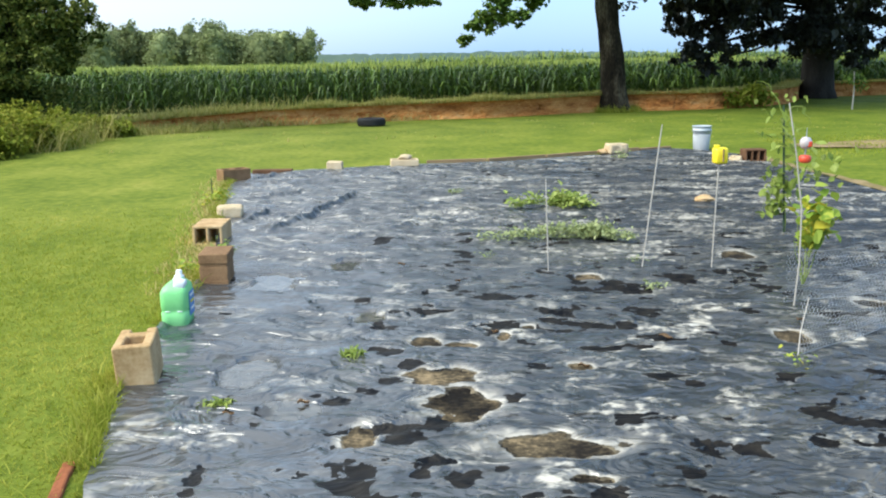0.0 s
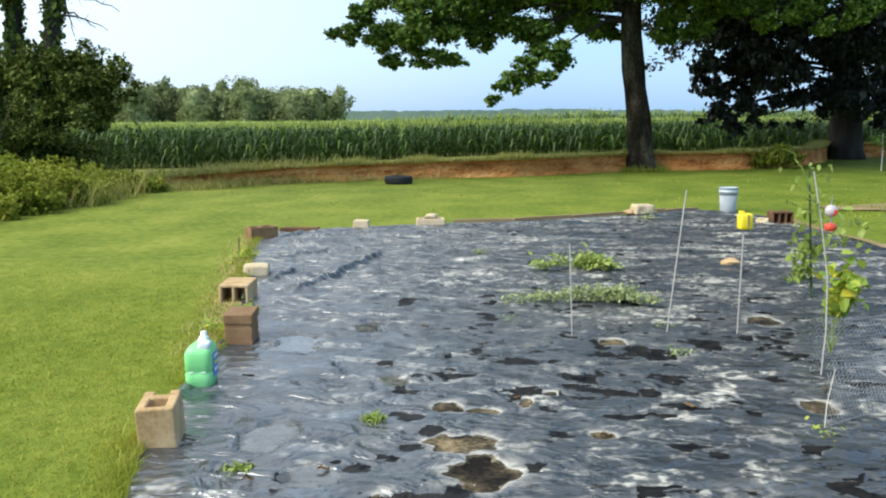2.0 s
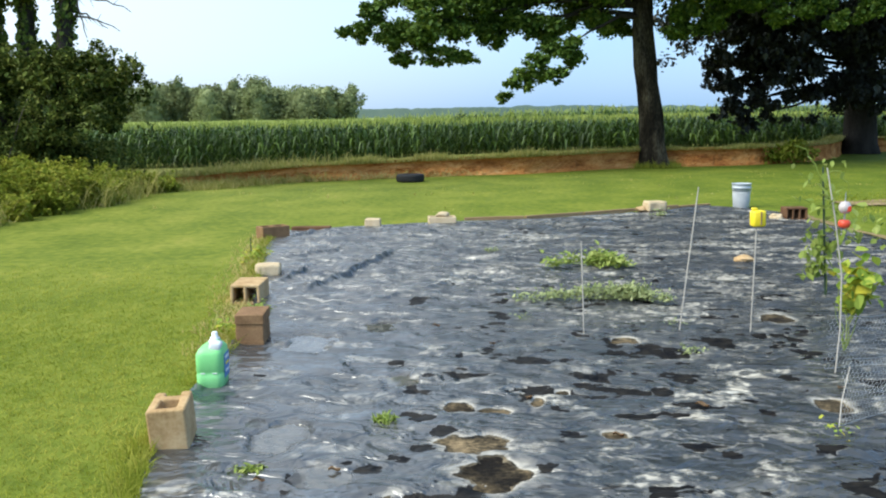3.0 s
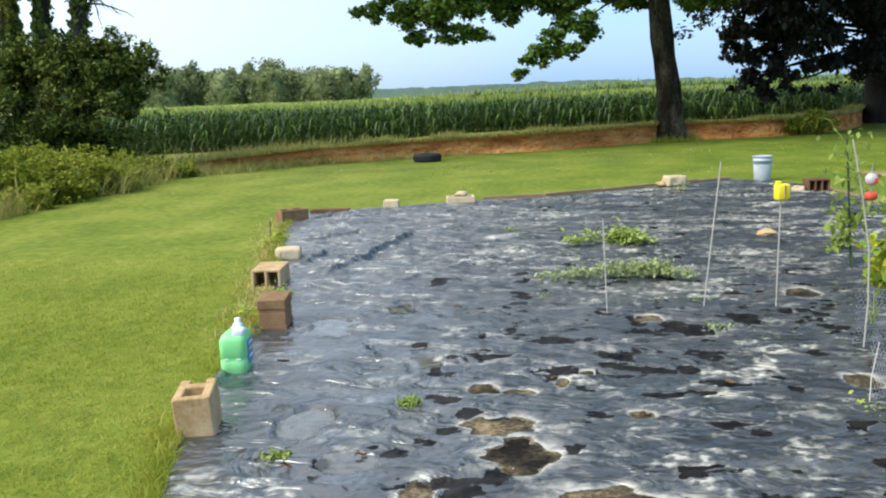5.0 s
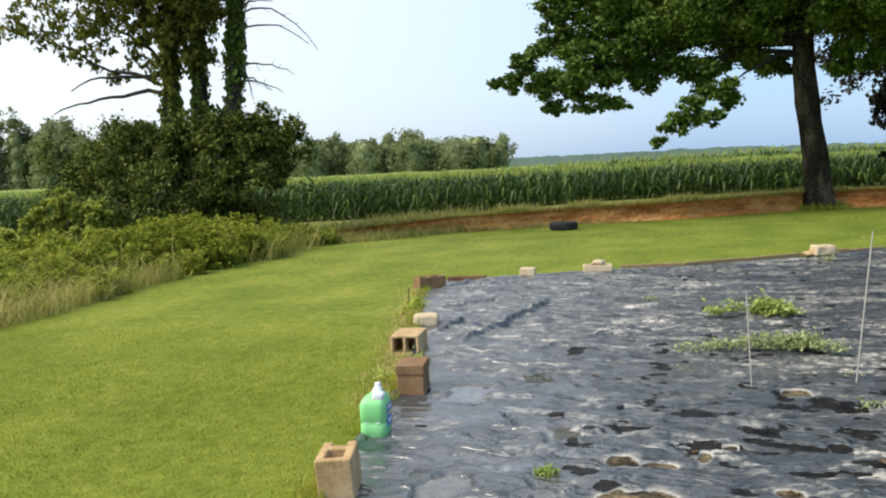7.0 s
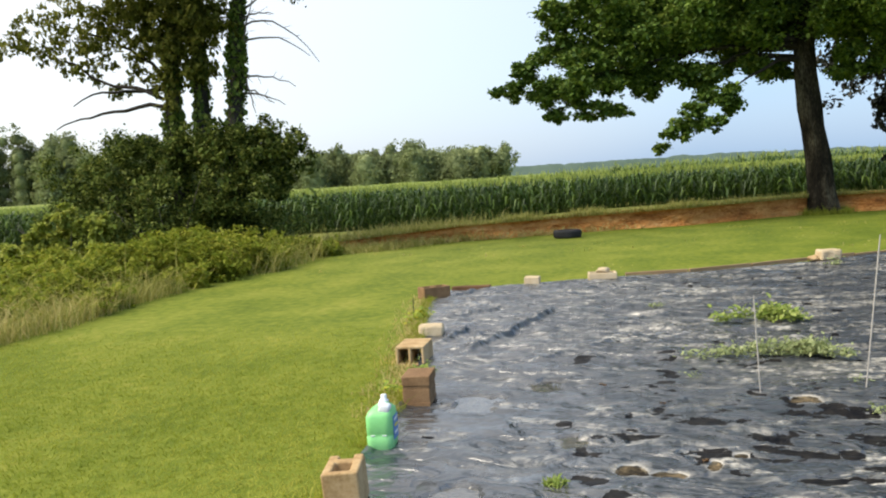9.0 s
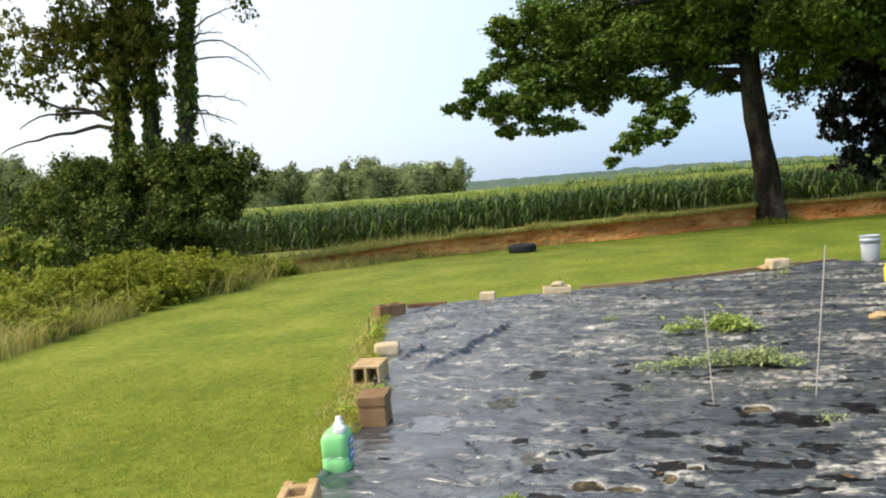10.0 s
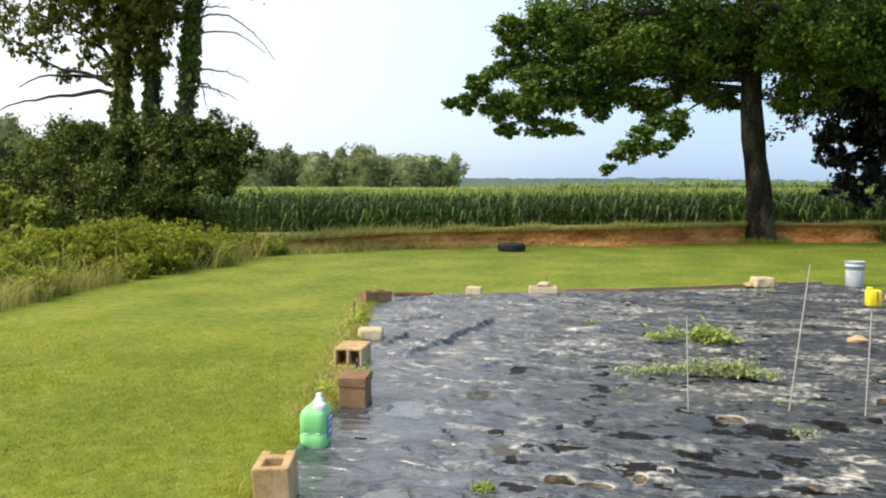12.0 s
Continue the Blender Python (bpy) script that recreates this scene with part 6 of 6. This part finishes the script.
def feeder():
    ob = thing("red_feeder", pose(1.765, 5.5, 0.80), "red and clear plastic feeder hanging from an arching stem", "feeder")
    ob.scale = (0.76, 0.76, 0.80)
    bm = bmesh.new()
    lathe(bm, [(0.0, 0.0), (0.03, 0.002), (0.043, 0.015), (0.045, 0.04), (0.034, 0.055), (0.0, 0.058)], 18)
    part("base", bm, red_mat, ob, "red base", True)
    bm = bmesh.new()
    lathe(bm, [(0.0, 0.10), (0.03, 0.105), (0.044, 0.13), (0.044, 0.155), (0.028, 0.18), (0.0, 0.186)], 18)
    part("bottle", bm, bottle_mat, ob, "clear pinkish bottle", True)
    bm = bmesh.new()
    box(bm, (0.018, -0.034, 0.135), (0.035, 0.02, 0.04), bevel=0.008)
    part("flower", bm, red_mat, ob, "red feeding flower")
    bm = bmesh.new()
    tube(bm, [(0, 0, 0.05), (0, 0, 0.15), (0.003, 0, 0.25)], [0.006, 0.006, 0.002], 6)
    part("hanger", bm, wire_mat, ob)


feeder()


# ---- chicken wire round a plant ----
def wire_panel(name, ob, a, b, tall, lean):
    """A panel of six-sided wire mesh from a to b (x, y), as tall as given, leaning sideways."""
    a, b = Vector((*a, 0.02)), Vector((*b, 0.02))
    along = b - a
    length = along.length
    along.normalize()
    step = 0.027
    bm = bmesh.new()
    rows, cols = int(tall / (step * 0.75)), int(length / step)
    r = 0.0008

    def spot(s, h):
        k = h / tall
        return a + along * s + Vector((lean[0] * k, lean[1] * k, h + 0.012 * math.sin(s * 9 + 2) * k)) + Vector((0.008 * math.sin(s * 14 + h * 20), 0.012 * math.sin(s * 11 + h * 8), 0))

    for j in range(rows):
        for i in range(cols):
            off = (j % 2) * step / 2
            s, h = i * step + off, j * step * 0.75
            p, q, w, t = spot(s, h + step * 0.25), spot(s + step / 2, h), spot(s + step, h + step * 0.25), spot(s, h + step * 0.75)
            for u, v in ((p, q), (q, w), (p, t)):
                tube(bm, [u, v], r, 3, False)
    tube(bm, [spot(length * k / 16, tall) for k in range(17)], 0.0016, 4)
    tube(bm, [spot(length * k / 16, 0.0) for k in range(17)], 0.0016, 4)
    part(name, bm, wire_mat, ob)


def wire_cage():
    ob = thing("chicken_wire_fence", pose(0, 0, 0), "low bent fence of galvanised chicken wire round a plant", "fence")
    wire_panel("mesh_panel", ob, (1.42, 4.40), (2.75, 5.45), 0.27, (0.06, 0.12))
    wire_panel("mesh_panel", ob, (1.66, 5.40), (3.0, 5.9), 0.29, (0.03, 0.02))
    bm = bmesh.new()
    tube(bm, [(1.42, 4.39, 0.0), (1.45, 4.46, 0.12), (1.50, 4.52, 0.27)], [0.003, 0.003, 0.0025], 8)
    part("post", bm, stake_mat, ob, "pale bent post")


wire_cage()


def soil_patch():
    rng = np.random.default_rng(51)
    n, m = 60, 26
    s, t = np.meshgrid(np.linspace(0, 1, n), np.linspace(0, 1, m))
    x, y = 4.9 + 6.5 * s, 15.4 + 1.2 * s + (t - 0.5) * (1.5 + 1.1 * fbm(s * 7, t * 1.5, 52)) * np.sin(np.pi * np.clip(s * 0.9 + 0.08, 0, 1)) ** 0.5
    z = land(x, y) + 0.012 + 0.02 * fbm(x * 2, y * 2, 53)
    i = (np.arange(m - 1)[:, None] * n + np.arange(n - 1)).ravel()
    me = np_mesh("bare_soil", np.stack([x, y, z], -1).reshape(-1, 3), np.stack([i, i + 1, i + n + 1, i + n], 1), True)
    tagged(part("bare_soil", me, bare_mat), "patch of bare brown soil in the lawn", "soil", kind="structure")
    x, s = rng.uniform(4.7, 11.5, 9000), rng.normal(0, 0.75, 9000)
    y = 15.4 + 1.2 * (x - 4.9) / 6.5 + s
    ok = rng.random(9000) < 0.25 + 0.75 * np.clip(np.abs(s) - 0.2, 0, 1) + 0.5 * vnoise(x * 1.5, y * 2.5, 54)
    blades("soil_grass", x[ok], y[ok], 0.035, 0.02, rng, blade_mat, "thin grass growing over the bare soil")


soil_patch()


def soil_edge():
    """Bare soil between the sheet's right side and the lawn."""
    n, m = 70, 12
    s, t = np.meshgrid(np.linspace(0, 1, n), np.linspace(0, 1, m))
    y = 9.0 + 5.2 * s
    x = right_edge(y) + 0.02 + t * (0.16 + 0.12 * fbm(y * 2.2, y * 0, 62))
    z = land(x, y) + 0.012 + 0.012 * fbm(x * 6, y * 6, 63)
    i = (np.arange(m - 1)[:, None] * n + np.arange(n - 1)).ravel()
    me = np_mesh("soil_edge", np.stack([x, y, z], -1).reshape(-1, 3), np.stack([i, i + 1, i + n + 1, i + n], 1), True)
    tagged(part("soil_edge", me, bare_mat), "strip of bare soil along the side of the sheet", "soil", kind="structure")


soil_edge()


def dry_leaf(x, y, turn, size):
    bm = bmesh.new()
    rows = [[bm.verts.new((size * (k / 6 - 0.5), size * 0.32 * math.sin(math.pi * (k + 0.25) / 6.5) * (j - 1), 0.012 + 0.010 * abs(j - 1) + 0.006 * math.sin(k))) for j in range(3)] for k in range(7)]
    for a, b in zip(rows, rows[1:]):
        for j in range(2):
            bm.faces.new((a[j], a[j + 1], b[j + 1], b[j]))
    bmesh.ops.solidify(bm, geom=bm.faces[:], thickness=0.0015)
    ob = part("dry_leaf", bm, timber_mat, shade=True)
    ob.matrix_world = pose(x, y, sheet_z(x, y) + 0.004, 0, 0, turn)
    return tagged(ob, "curled dry brown leaf lying on the sheet", "leaf", "dry leaves on the sheet")


for x, y, turn, size in ((-0.78, 3.78, 20, 0.05), (0.02, 4.80, 70, 0.06), (0.86, 4.66, -30, 0.07), (-1.05, 3.62, 10, 0.045), (1.62, 4.98, 40, 0.06), (0.42, 4.28, 0, 0.05), (-0.2, 5.9, 60, 0.05), (-0.6, 6.4, 15, 0.05)):
    dry_leaf(x, y, turn, size)
